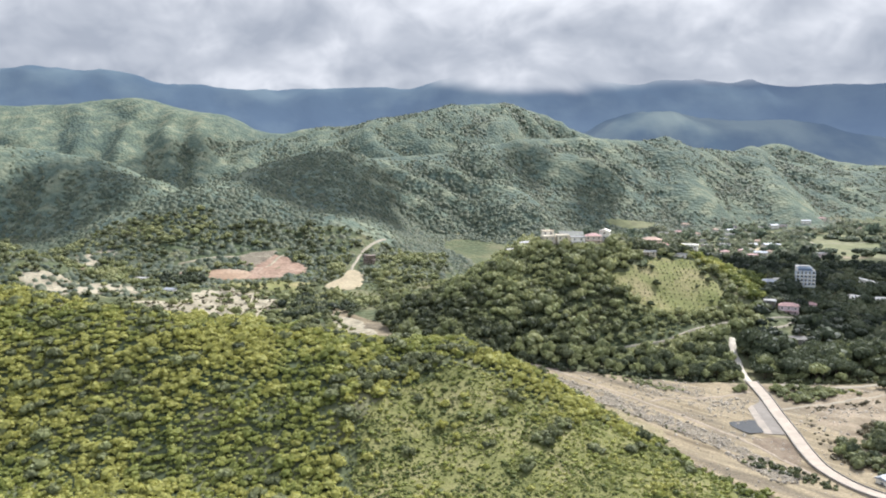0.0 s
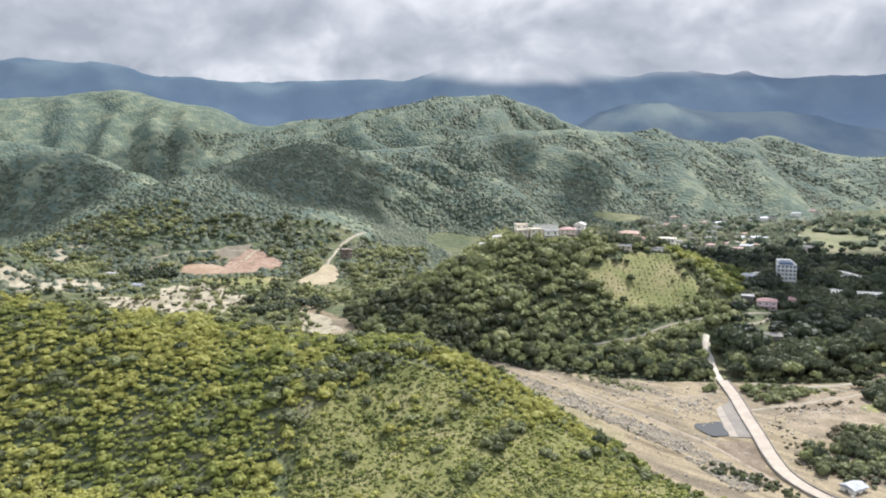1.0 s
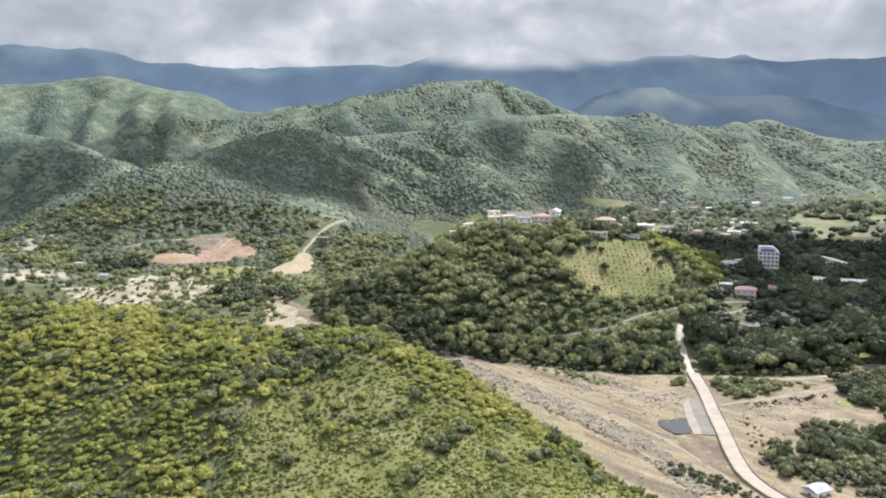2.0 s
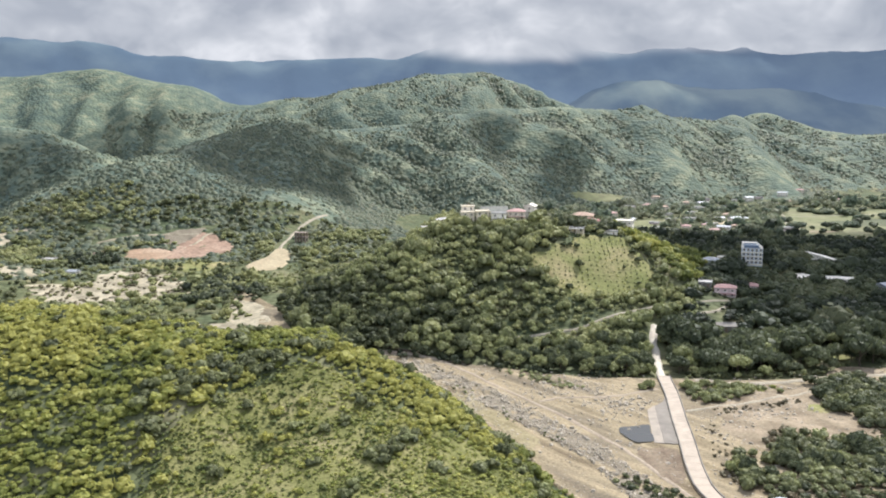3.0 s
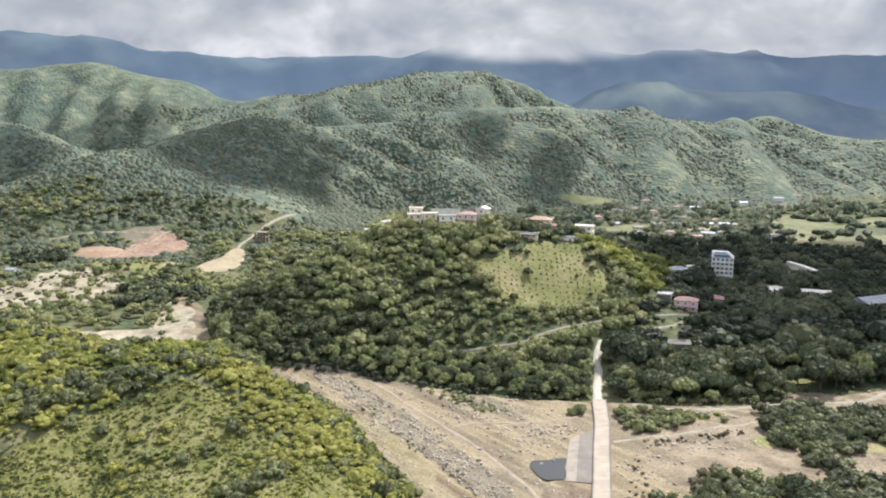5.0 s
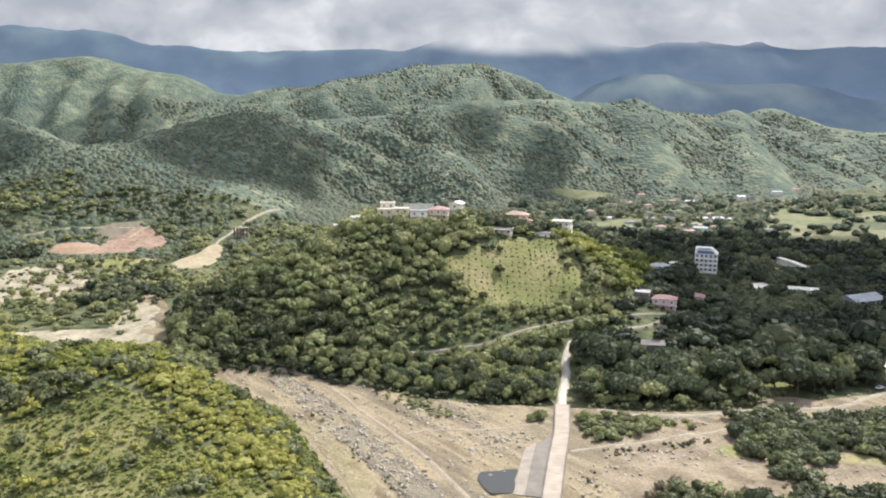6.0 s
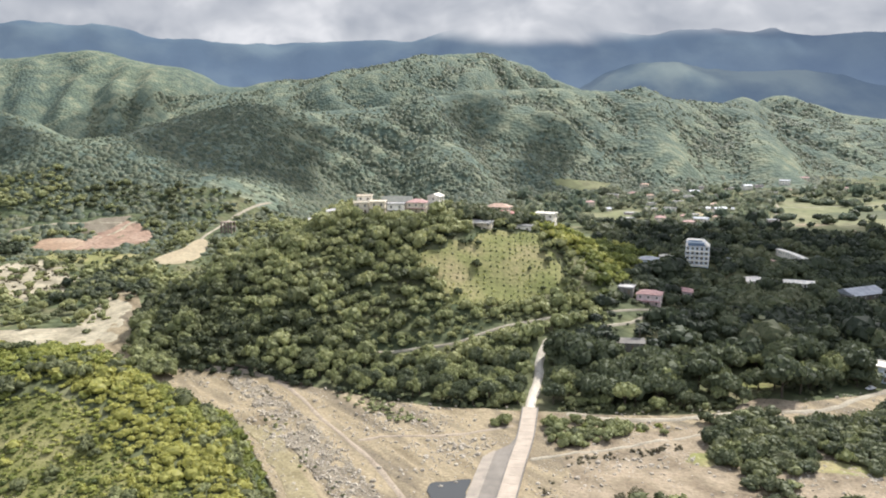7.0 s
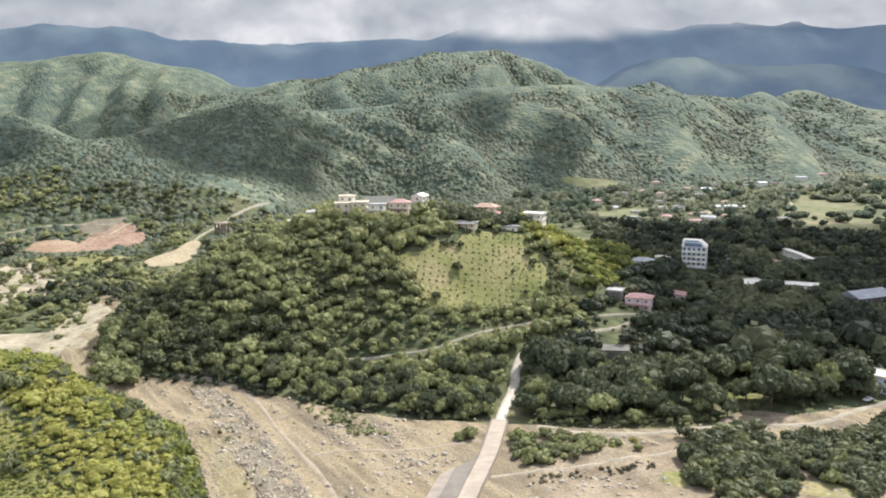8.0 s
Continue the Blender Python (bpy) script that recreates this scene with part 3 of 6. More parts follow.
# -- the blue range behind the hills, and the cloud that lies on it --
def back_range(name, line, width, rough, lift, label, stuff):
    c = smooth_line(line, 260)
    d = np.linspace(-1, 1, 60)
    x = c[:, None, 0] + 0 * d
    y = c[:, None, 1] + d * width
    z = (c[:, None, 2] + lift) * (0.5 + 0.5 * np.cos(np.pi * np.abs(d)))
    z = z * (1 + rough * (ridged(x, y, 420, 4, 41) - 0.3)) + 16 * fbm(x, y, 180, 5, 43)
    z = np.where(np.abs(d) > 0.97, -30, z)
    me = mesh_from(name, np.stack([x, y, z], -1).reshape(-1, 3), grid_faces(260, 60)[:, ::-1], stuff, smooth=True)
    return tagged(new(name, me), label, "mountain range", kind="structure")


back_range("backdrop_range", FAR_RANGE, 760, 0.06, 22, "far forested mountain range, blue with painted haze, its tops in cloud", FAR_HAZE)
back_range("backdrop_range", RIGHT_RANGE, 520, 0.10, -8, "nearer forested mountain, blue-green with painted haze", NEARER_HAZE)

ca = np.radians(np.linspace(-75, 75, 90))
cz = np.linspace(330, 1200, 40)
cA, cZ = np.meshgrid(ca, cz, indexing="ij")
for stuff, far in ((CLOUD_BANK, 3180), (FAR_CLOUD_BANK, 4150)):
    cR = far + 60 * fbm(cA * 3000, cZ, 500, 3, 51)
    cloud_bank = new("backdrop_cloud", mesh_from("backdrop_cloud", np.stack([80 + cR * np.sin(cA), cR * np.cos(cA), cZ], -1).reshape(-1, 3), grid_faces(90, 40), stuff, smooth=True))
    tagged(cloud_bank, "bank of grey and white cloud lying on the mountain tops", "clouds", kind="structure")

# -- broken cloud: cumulus between the sun and the wooded plain and hills --
def cumulus(cx, cy, a, b, base, stuff):
    """A flat-footed heap of rounded cloud, whose shade falls on the place given."""
    bm = bmesh.new()
    r = random.Random(int(cx * 7 + cy))
    for k in range(26):
        t, q = k * 2.39996, math.sqrt((k + 0.5) / 26)
        s = r.uniform(0.26, 0.40) * min(a, b)
        m = Matrix.LocRotScale((a * 0.82 * q * math.cos(t), b * 0.82 * q * math.sin(t), r.uniform(0, 0.35) * s), None, (s, s, s * 0.6))
        bmesh.ops.create_icosphere(bm, subdivisions=2, radius=1, matrix=m)
    for v in bm.verts:
        v.co += Vector((noise.noise(v.co * 0.03), noise.noise(v.co * 0.03 + Vector((9, 0, 0))), 0)) * 30
    me = bpy.data.meshes.new("cumulus_cloud")
    bm.to_mesh(me)
    bm.free()
    me.materials.append(stuff)
    me.polygons.foreach_set("use_smooth", [True] * len(me.polygons))
    ob = new("cumulus_cloud", me)
    up = (base - ground_at(cx, cy)) / SUN_WAY.z
    ob.location = (cx + SUN_WAY.x * up, cy + SUN_WAY.y * up, base)
    return tagged(ob, "white heap of fair-weather cumulus cloud in the sky", "cloud", group="broken clouds", kind="structure")


cumulus(398, 592, 184, 196, 760, CLOUD)
cumulus(266, 480, 50, 38, 760, CLOUD)
cumulus(-146, 1000, 138, 125, 820, THICK_CLOUD)
cumulus(-560, 1500, 120, 70, 860, VEIL_CLOUD)
cumulus(-545, 1010, 105, 80, 800, THIN_CLOUD)
cumulus(140, 1205, 62, 48, 800, VEIL_CLOUD)
cumulus(238, 1130, 52, 62, 800, VEIL_CLOUD)

# -- river bed, water, causeway and tracks --
CLEARINGS = [[(-242, 546), (-230, 568), (-212, 586), (-208, 607), (-197, 629), (-166, 613), (-140, 591), (-122, 541), (-150, 512), (-198, 515)],
             [(-138, 432), (-128, 452), (-92, 462), (-76, 464), (-60, 470), (-60, 484), (-75, 510), (-86, 536), (-64, 522), (-51, 491), (-41, 464), (-31, 443), (-28, 430), (-40, 426), (-62, 434), (-100, 430)],
             [(-330, 556), (-335, 575), (-300, 596), (-262, 600), (-240, 585), (-270, 560)],
             [(-365, 690), (-368, 730), (-345, 745), (-325, 720), (-335, 690)],
             [(243, 391), (246, 400), (258, 406), (270, 406), (265, 394), (254, 388)]]
# bushes on the bars: centre, spread, how many, least and most size
BUSH_ZONES = [((230, 333), (17, 9), 13, 0.7, 0.95, (0, 1, 2, 3)), ((256, 333), (14, 10), 9, 0.75, 0.95, (0, 1, 2, 3)), ((164, 269), (12, 8), 7, 0.7, 0.9, (0, 1, 2)),
              ((189, 277), (17, 8), 13, 0.75, 1.0, (0, 1, 2, 3)), ((207, 280), (9, 10), 7, 0.75, 1.0, (0, 1, 3)), ((171, 258), (7, 3), 2, 0.7, 0.75, (2,)),
              ((183, 352), (13, 4), 8, 0.7, 1.05, (2, 4)), ((177, 370), (10, 2), 5, 0.75, 0.9, (0, 2)), ((149, 373), (6, 4), 8, 0.65, 0.9, (0, 2, 4)),
              ((201, 350), (10, 5), 4, 0.6, 0.8, (4,)), ((288, 328), (18, 15), 8, 0.8, 1.0, (0, 1, 2, 3, 4))]
BAR_BUSH_SINK = 1.4
FIELD_TREES = [(121, 478, 0.62), (132, 481, 0.66), (136, 483, 0.5), (140, 482, 0.6), (139, 468, 0.8), (130, 449, 0.75), (125, 446, 0.45), (174, 483, 0.7), (176, 477, 0.66), (182, 490, 0.75), (184, 485, 0.6), (172, 459, 0.45), (158, 497, 0.5), (149, 496, 0.55), (127, 484, 0.55), (166, 470, 0.35)]
PLOTS = []

BED_TRACK = [(20, 401), (45, 397), (64, 383), (84, 353), (104, 326), (117, 302), (123, 288), (131, 264), (136, 248)]
SIDE_TRACK = [(98, 338), (112, 341), (124, 342), (138, 345), (153, 351)]
sheet_between("river_bed", NEAR_BANK, FAR_BANK, 330, 120, 0.0, SAND, 0.0, 14, "dry pale river bed of sand and gravel", "river bed", bed=True)
track("lane", LANE, 6.2, 0.9, LANE_DUST, "pale stony lane climbing from the causeway into the trees")
track("plain_lane", PLAIN_LANE, 3.0, 0.5, TRACK, "pale lane between the trees of the plain")
track("hill_lane", HILL_LANE, 2.2, 0.5, TRACK, "pale track along the foot of the wooded hill")
track("east_road", EAST_ROAD, 6.0, 0.3, TRACK, "pale dirt road along the edge of the river bed", bed=True)
track("bar_track", BAR_TRACK, 3.8, 0.25, TRACK, "sandy track over the gravel bar", bed=True)
track("bed_track", BED_TRACK, 4.6, 0.12, SAND_TRACK, "smooth pale track worn along the river bed", bed=True)
track("side_track", SIDE_TRACK, 4.2, 0.12, SAND_TRACK, "smooth sandy track joining the causeway", bed=True)
track("rim_track", [(-258, 700), (-240, 713), (-225, 721), (-202, 726), (-172, 730)], 4.5, 0.6, RUBBLE, "pale graded rim above the red cut")
track("pad_road", PAD_ROAD, 4.6, 0.4, TRACK, "pale graded road climbing from the dirt pad")
patch("field", FIELD, 0.5, MEADOW, 18, 110, 0.22, label="pale green planted field on the hillside", category="field")
patch("dirt_pad", DIRT_PAD, 0.5, DIRT, 14, 72, 0.02, label="levelled pad of bare pale earth", category="bare ground")
patch("valley_meadow", [(-212, 638), (-192, 653), (-150, 664), (-120, 645), (-130, 622), (-168, 628), (-196, 636)], 0.35, MEADOW, ragged=0.4, label="rough green meadow below the red cut", category="meadow")
patch("grey_fill", [(-204, 706), (-203, 730), (-180, 742), (-170, 740), (-180, 708)], 0.46, GRAVEL, ragged=0.2, label="bank of grey gravel fill above the cut", category="bare ground")
patch("red_cut", RED_CUT, 0.5, RED_EARTH, ragged=0.15, label="terrace of bare orange-red earth", category="bare ground")
patch("red_cut", [(-188, 664), (-190, 690), (-182, 706), (-160, 692), (-150, 674), (-166, 668)], 0.42, PINK_EARTH, ragged=0.25, label="strip of bare reddish earth between the cuts", category="bare ground")
patch("red_cut", ROSY_CUT, 0.5, PINK_EARTH, ragged=0.3, relief=0.8, label="cut bank of bare rosy earth", category="bare ground")
track("rubble_heap", [(-176, 694), (-170, 708), (-167, 726), (-161, 734)], 5.5, 0.9, RUBBLE, "heaped pale rubble on the cut bank")
patch("lawn", GREEN_LAWN, 0.5, TURF, label="smooth bright green lawn", category="lawn")
patch("hill_foot_meadow", FOOT_MEADOW, 0.8, TURF, 10, 60, 0.35, label="bright green meadow at the foot of the far hill", category="meadow")
patch("golf_course", GOLF, 0.5, TURF, 24, 110, 0.25, label="broad pale green golf course turf", category="lawn")
patch("golf_rough", [(476, 870), (520, 884), (600, 905), (640, 890), (560, 835), (521, 826), (490, 833)], 0.75, ROUGH_GRASS, 14, 72, 0.25, label="darker strip of rough grass across the turf", category="grass")
patch("sand_bunker", [(428, 786), (436, 800), (462, 802), (474, 792), (455, 782)], 0.8, SAND, 8, 36, 0.3, label="bare pale lot at the edge of the turf", category="bare ground")
patch("sand_bunker", [(352, 868), (372, 884), (400, 886), (392, 868), (372, 860)], 0.8, DIRT, 8, 36, 0.3, label="bare dusty lot beside the village", category="bare ground")
track("golf_path", [(434, 800), (446, 860), (474, 925), (492, 985), (500, 1030)], 5, 0.8, TRACK, "pale path winding over the turf")
track("golf_path", [(474, 925), (520, 930), (580, 945), (640, 930)], 4, 0.8, TRACK, "pale path winding over the turf")
patch("spur_meadow", [(-34, 240), (-36, 262), (-31, 279), (-22, 291), (-8, 305), (5, 316), (17, 313), (30, 304), (48, 291), (70, 277), (96, 256), (104, 230), (60, 205), (0, 208)], 0.4, SPUR_GRASS, label="open grassy hollow on the near spur", category="meadow")
for o in CLEARINGS[:4]:
    patch("sand_clearing", o, 1.0 if o is CLEARINGS[1] else 0.4, RUBBLE, ragged=0.08 if o is CLEARINGS[1] else 0.5, spokes=110, label="bare pale sandy clearing in the valley", category="bare ground")
patch("road_clearing", [(234, 364), (240, 374), (252, 378), (264, 374), (258, 366), (244, 361)], 0.3, BROWN_SAND, 10, 40, 0.3, label="bare sandy widening beside the road", category="bare ground", bed=True)
patch("roadside_grass", CLEARINGS[4], 0.4, MEADOW, label="grassy clearing beside the road", category="meadow")


# -- houses --
def box(bm, x0, x1, y0, y1, z0, z1):
    v = [bm.verts.new(p) for p in ((x0, y0, z0), (x1, y0, z0), (x1, y1, z0), (x0, y1, z0), (x0, y0, z1), (x1, y0, z1), (x1, y1, z1), (x0, y1, z1))]
    for f in ((3, 2, 1, 0), (4, 5, 6, 7), (0, 1, 5, 4), (1, 2, 6, 5), (2, 3, 7, 6), (3, 0, 4, 7)):
        bm.faces.new([v[i] for i in f])
    return v


def roof_mesh(w, d, z, rise, over, style):
    bm = bmesh.new()
    a, b = w / 2 + over, d / 2 + over
    if style == "flat":
        box(bm, -a, a, -b, b, z, z + 0.3)
        for x0, x1, y0, y1 in ((-a, a, -b, -b + 0.2), (-a, a, b - 0.2, b), (-a, -a + 0.2, -b + 0.2, b - 0.2), (a - 0.2, a, -b + 0.2, b - 0.2)):
            box(bm, x0, x1, y0, y1, z + 0.302, z + 0.7)
        return bm
    k = a if style == "gable" else max(a - b, 0.2)
    lo = [bm.verts.new(p) for p in ((-a, -b, z), (a, -b, z), (a, b, z), (-a, b, z))]
    up = [bm.verts.new(p) for p in ((-a, -b, z + 0.22), (a, -b, z + 0.22), (a, b, z + 0.22), (-a, b, z + 0.22))]
    r0, r1 = bm.verts.new((-k, 0, z + rise)), bm.verts.new((k, 0, z + rise))
    bm.faces.new(lo[::-1])
    for i in range(4):
        bm.faces.new((lo[i], lo[(i + 1) % 4], up[(i + 1) % 4], up[i]))
    bm.faces.new((up[0], up[1], r1, r0))
    bm.faces.new((up[2], up[3], r0, r1))
    bm.faces.new((up[1], up[2], r1))
    bm.faces.new((up[3], up[0], r0))
    return bm


def window_meshes():
    bm = bmesh.new()
    for x0, x1, z0, z1 in ((-0.62, 0.62, -0.1, 0.0), (-0.62, 0.62, 1.3, 1.4), (-0.62, -0.5, 0.0, 1.3), (0.5, 0.62, 0.0, 1.3), (-0.04, 0.04, 0.0, 1.3)):
        box(bm, x0, x1, -0.07, 0.02, z0, z1)
    me = bpy.data.meshes.new("window")
    bm.to_mesh(me)
    bm.free()
    me.materials.append(WHITE_WALL)
    bm = bmesh.new()
    box(bm, -0.5, 0.5, -0.03, 0.02, 0.0, 1.3)
    pane = bpy.data.meshes.new("pane")
    bm.to_mesh(pane)
    bm.free()
    pane.materials.append(PANE)
    bm = bmesh.new()
    box(bm, -0.55, 0.55, -0.06, 0.02, 0.0, 2.1)
    box(bm, -0.42, 0.42, -0.085, -0.06, 0.15, 1.95)
    door = bpy.data.meshes.new("door")
    bm.to_mesh(door)
    bm.free()
    door.materials.append(WOOD)
    return me, pane, door


WINDOW, WINDOW_PANE, DOOR = window_meshes()


def opening(root, mesh, x, y, z, turn, glass=True, size=1.0):
    o = new(mesh.name, mesh)
    o.parent = root
    o.matrix_basis = pose(x, y, z, 0, 0, turn) @ Matrix.Diagonal((size, 1, size, 1))
    if glass:
        g = new("pane", WINDOW_PANE)
        g.parent = o


def house(x, y, turn, w, d, storeys, style, wall, roof, label, porch=False, count=None, lift=0.0, category="house", rise=None, name="house"):
    root = new(name)
    root.matrix_world = pose(x, y, ground_at(x, y) + lift, 0, 0, turn)
    h = 2.9 * storeys
    bm = bmesh.new()
    box(bm, -w / 2, w / 2, -d / 2, d / 2, -2.5 - max(lift, 0), h)
    bmesh.ops.bevel(bm, geom=[e for e in bm.edges if abs(e.verts[0].co.z - e.verts[1].co.z) > 1], offset=0.06, segments=1, affect="EDGES")
    for s in range(1, storeys):
        box(bm, -w / 2 - 0.08, w / 2 + 0.08, -d / 2 - 0.08, d / 2 + 0.08, s * 2.9 - 0.1, s * 2.9 + 0.08)
    part("wall", bm, wall, root)
    part("roof", roof_mesh(w, d, h, rise or min(w, d) * 0.24, 0.45, style), roof, root)
    n = count or max(2, int(w / 3.2))
    for s in range(storeys):
        for i in range(n):
            px = -w / 2 + (i + 0.5) * w / n
            if s == 0 and i == n // 2:
                opening(root, DOOR, px, -d / 2 - 0.02, 0.02, 0, False)
            else:
                opening(root, WINDOW, px, -d / 2 - 0.02, s * 2.9 + 0.95, 0)
        m = max(1, int(d / 3.6))
        for i in range(m):
            py = -d / 2 + (i + 0.5) * d / m
            opening(root, WINDOW, w / 2 + 0.02, py, s * 2.9 + 0.95, 90)
            opening(root, WINDOW, -w / 2 - 0.02, py, s * 2.9 + 0.95, -90)
    if porch:
        bm = bmesh.new()
        box(bm, -w / 2, w / 2, -d / 2 - 2.4, -d / 2 - 0.1, 2.7, 2.9)
        part("porch_roof", bm, roof, root)
        k = max(3, int(w / 3))
        for i in range(k):
            bm = bmesh.new()
            px = -w / 2 + 0.25 + i * (w - 0.5) / (k - 1)
            box(bm, px - 0.14, px + 0.14, -d / 2 - 2.3, -d / 2 - 2.02, -1.5, 2.7)
            part("post", bm, wall, root)
    PLOTS.append((x, y, 0.5 * max(w, d) + 0.6))
    return tagged(root, label, category, group="houses of the valley" if name == "house" else "")


# villas along the crest
house(116, 519, 70, 7.5, 7, 2, "gable", WHITE_WALL, WHITE_WALL, "white two-storey villa with a pitched roof on the hilltop", lift=2.2)
house(106, 511, -8, 11, 8, 2, "hip", CREAM_WALL, ROSE_TILE, "cream villa with a low rosy tiled roof on the hilltop", lift=0.4, porch=True)
house(94.5, 509, -4, 9.5, 8, 2, "flat", WHITE_WALL, SLAB_ROOF, "white flat-roofed villa with a porch on the hilltop", porch=True, lift=0.4)
house(84, 511, 2, 8, 8, 2, "flat", CREAM_WALL, CREAM_WALL, "cream block-like villa with a flat roof on the hilltop", lift=1.8)
house(74.5, 511, 8, 8, 6.5, 2, "flat", CREAM_WALL, CREAM_WALL, "low cream villa with a flat slab roof", lift=1.8)
house(75, 521, 2, 8, 7, 2, "flat", WHITE_WALL, CREAM_WALL, "cream two-storey pavilion with open arches", lift=4.4, porch=True)
house(93, 528, -2, 17, 8, 1, "gable", CREAM_WALL, GREEN_SHEET, "long house with a grey-green sheet roof behind the villas", lift=4.2, rise=3.0)
house(59, 511, 10, 9, 6, 1, "hip", CREAM_WALL, SLAB_ROOF, "small pale bungalow at the end of the hilltop row", lift=1.6)
house(48, 508, 14, 6, 5, 1, "gable", CREAM_WALL, SLAB_ROOF, "small pale hut at the end of the hilltop row", lift=2.2)
house(152, 528, -16, 14, 9, 1, "hip", CREAM_WALL, BROWN_TILE, "villa with a broad orange-brown tiled roof", lift=2.5)
house(155, 516, -16, 11, 7, 2, "hip", PINK_WALL, RED_TILE, "rose-coloured villa with a dark red roof among trees", lift=-2.6)
house(179, 524, -22, 11, 8, 2, "flat", WHITE_WALL, WHITE_WALL, "white modern villa with flat roofs among trees", porch=True)
house(141, 503, -14, 14, 6, 1, "flat", CREAM_WALL, SLAB_ROOF, "long low house with one flat slab roof above the field", porch=True, lift=-1.3)
house(165, 504, -14, 9, 4.5, 1, "flat", WHITE_WALL, SLAB_ROOF, "low white wall-like house at the top of the field", lift=-1.9)

# houses of the wooded plain
house(227, 471, -22, 12, 8, 2, "hip", PINK_WALL, ROSE_TILE, "pink two-storey house with a red tiled roof among trees", porch=True, lift=-1.5)
house(216, 474, -22, 7, 7, 1, "flat", GREY_CONCRETE, SLAB_ROOF, "grey concrete outbuilding beside the pink house")
house(249, 489, -28, 11, 7, 1, "hip", PINK_WALL, ROSE_TILE, "small house with a worn red tiled roof", lift=-0.4)
house(297, 520, 20, 17, 11, 1, "flat", WHITE_WALL, WHITE_WALL, "low building with a broad white flat roof", lift=-1.5)
house(326, 528, -20, 16, 7, 1, "gable", WHITE_WALL, WHITE_WALL, "low shed with a pale sheet roof among trees", lift=-1.4, rise=1.4)
house(361, 622, 3, 3.4, 40, 1, "gable", WHITE_WALL, WHITE_WALL, "long narrow shed with a white roof among trees", lift=1.6, rise=0.7)
house(352, 512, 24, 24, 15, 1, "gable", GREY_CONCRETE, ZINC, "large store with a wide grey sheet roof", lift=-0.4, rise=3.0)
house(306, 401, -35, 14, 9, 2, "flat", BLUE_WALL, WHITE_WALL, "pale blue-white two-storey building beside the road")
house(240, 530, -16, 11, 8, 1, "hip", BLUE_WALL, ZINC, "house with a pale blue hipped roof below the hill", lift=-0.4)
house(254, 545, -16, 8, 6, 1, "flat", CREAM_WALL, WHITE_WALL, "small cream house with a flat white roof", lift=-0.4)
house(298, 566, -18, 13, 6, 1, "gable", WHITE_WALL, ZINC, "low white house with a light sheet roof", lift=-0.4)
house(330, 590, -24, 14, 8, 1, "hip", BRICK_WALL, BROWN_TILE, "brown house with a dull tiled roof", lift=-0.4)
house(338, 572, -24, 7, 5, 1, "flat", WHITE_WALL, WHITE_WALL, "small white hut among the trees", lift=-0.4)
house(206, 421, -4, 14, 7, 1, "gable", GREY_CONCRETE, GREY_CONCRETE, "old grey building with a weathered grey roof among trees", lift=0.0)

# village beyond the plain
FAR_WALLS = [WHITE_WALL, CREAM_WALL, PINK_WALL, CREAM_WALL, WHITE_WALL]
FAR_ROOFS = [ZINC, ROSE_TILE, SLAB_ROOF, BROWN_TILE, SLAB_ROOF]
FAR_LABELS = ["white village house with a light sheet roof", "cream village house with a dull rosy tiled roof", "pink village house with a grey slab roof", "cream village house with a brown tiled roof", "white village house with a flat grey roof"]
village = random.Random(12)
for i, (hx, hy) in enumerate(((364, 1090), (360, 856), (352, 846), (316, 810), (489, 1120), (505, 1108), (651, 1190), (330, 905), (342, 960), (400, 1010), (420, 1060), (455, 1075), (530, 1130), (560, 1120), (372, 925), (300, 960),
                              (438, 1100), (470, 1000), (600, 1150), (640, 1120), (310, 1020), (395, 880), (415, 795), (432, 700), (460, 735), (520, 1060),
                              (335, 780), (352, 800), (378, 835), (290, 830), (326, 850), (345, 885), (386, 905), (410, 945), (378, 975), (352, 1005), (442, 1030), (395, 1050), (340, 1045), (282, 905), (270, 945), (300, 870), (470, 1095), (545, 1075), (590, 1100), (420, 900))):
    k = village.randrange(5)
    house(hx, hy, village.uniform(-40, 20), village.uniform(8, 14), village.uniform(6, 9), 1 + (village.random() < 0.25), ("gable", "hip", "flat", "hip", "flat")[k], FAR_WALLS[k], FAR_ROOFS[k], FAR_LABELS[k], lift=-0.6)

# huts of the valley on the other side
for hx, hy, k in ((-228, 600, 0), (-240, 668, 3), (-268, 640, 4), (-320, 640, 1)):
    house(hx, hy, village.uniform(-20, 30), village.uniform(7, 11), 6, 1, ("gable", "hip", "flat", "hip", "flat")[k], FAR_WALLS[k], FAR_ROOFS[k], FAR_LABELS[k].replace("village", "valley"), lift=0.0)


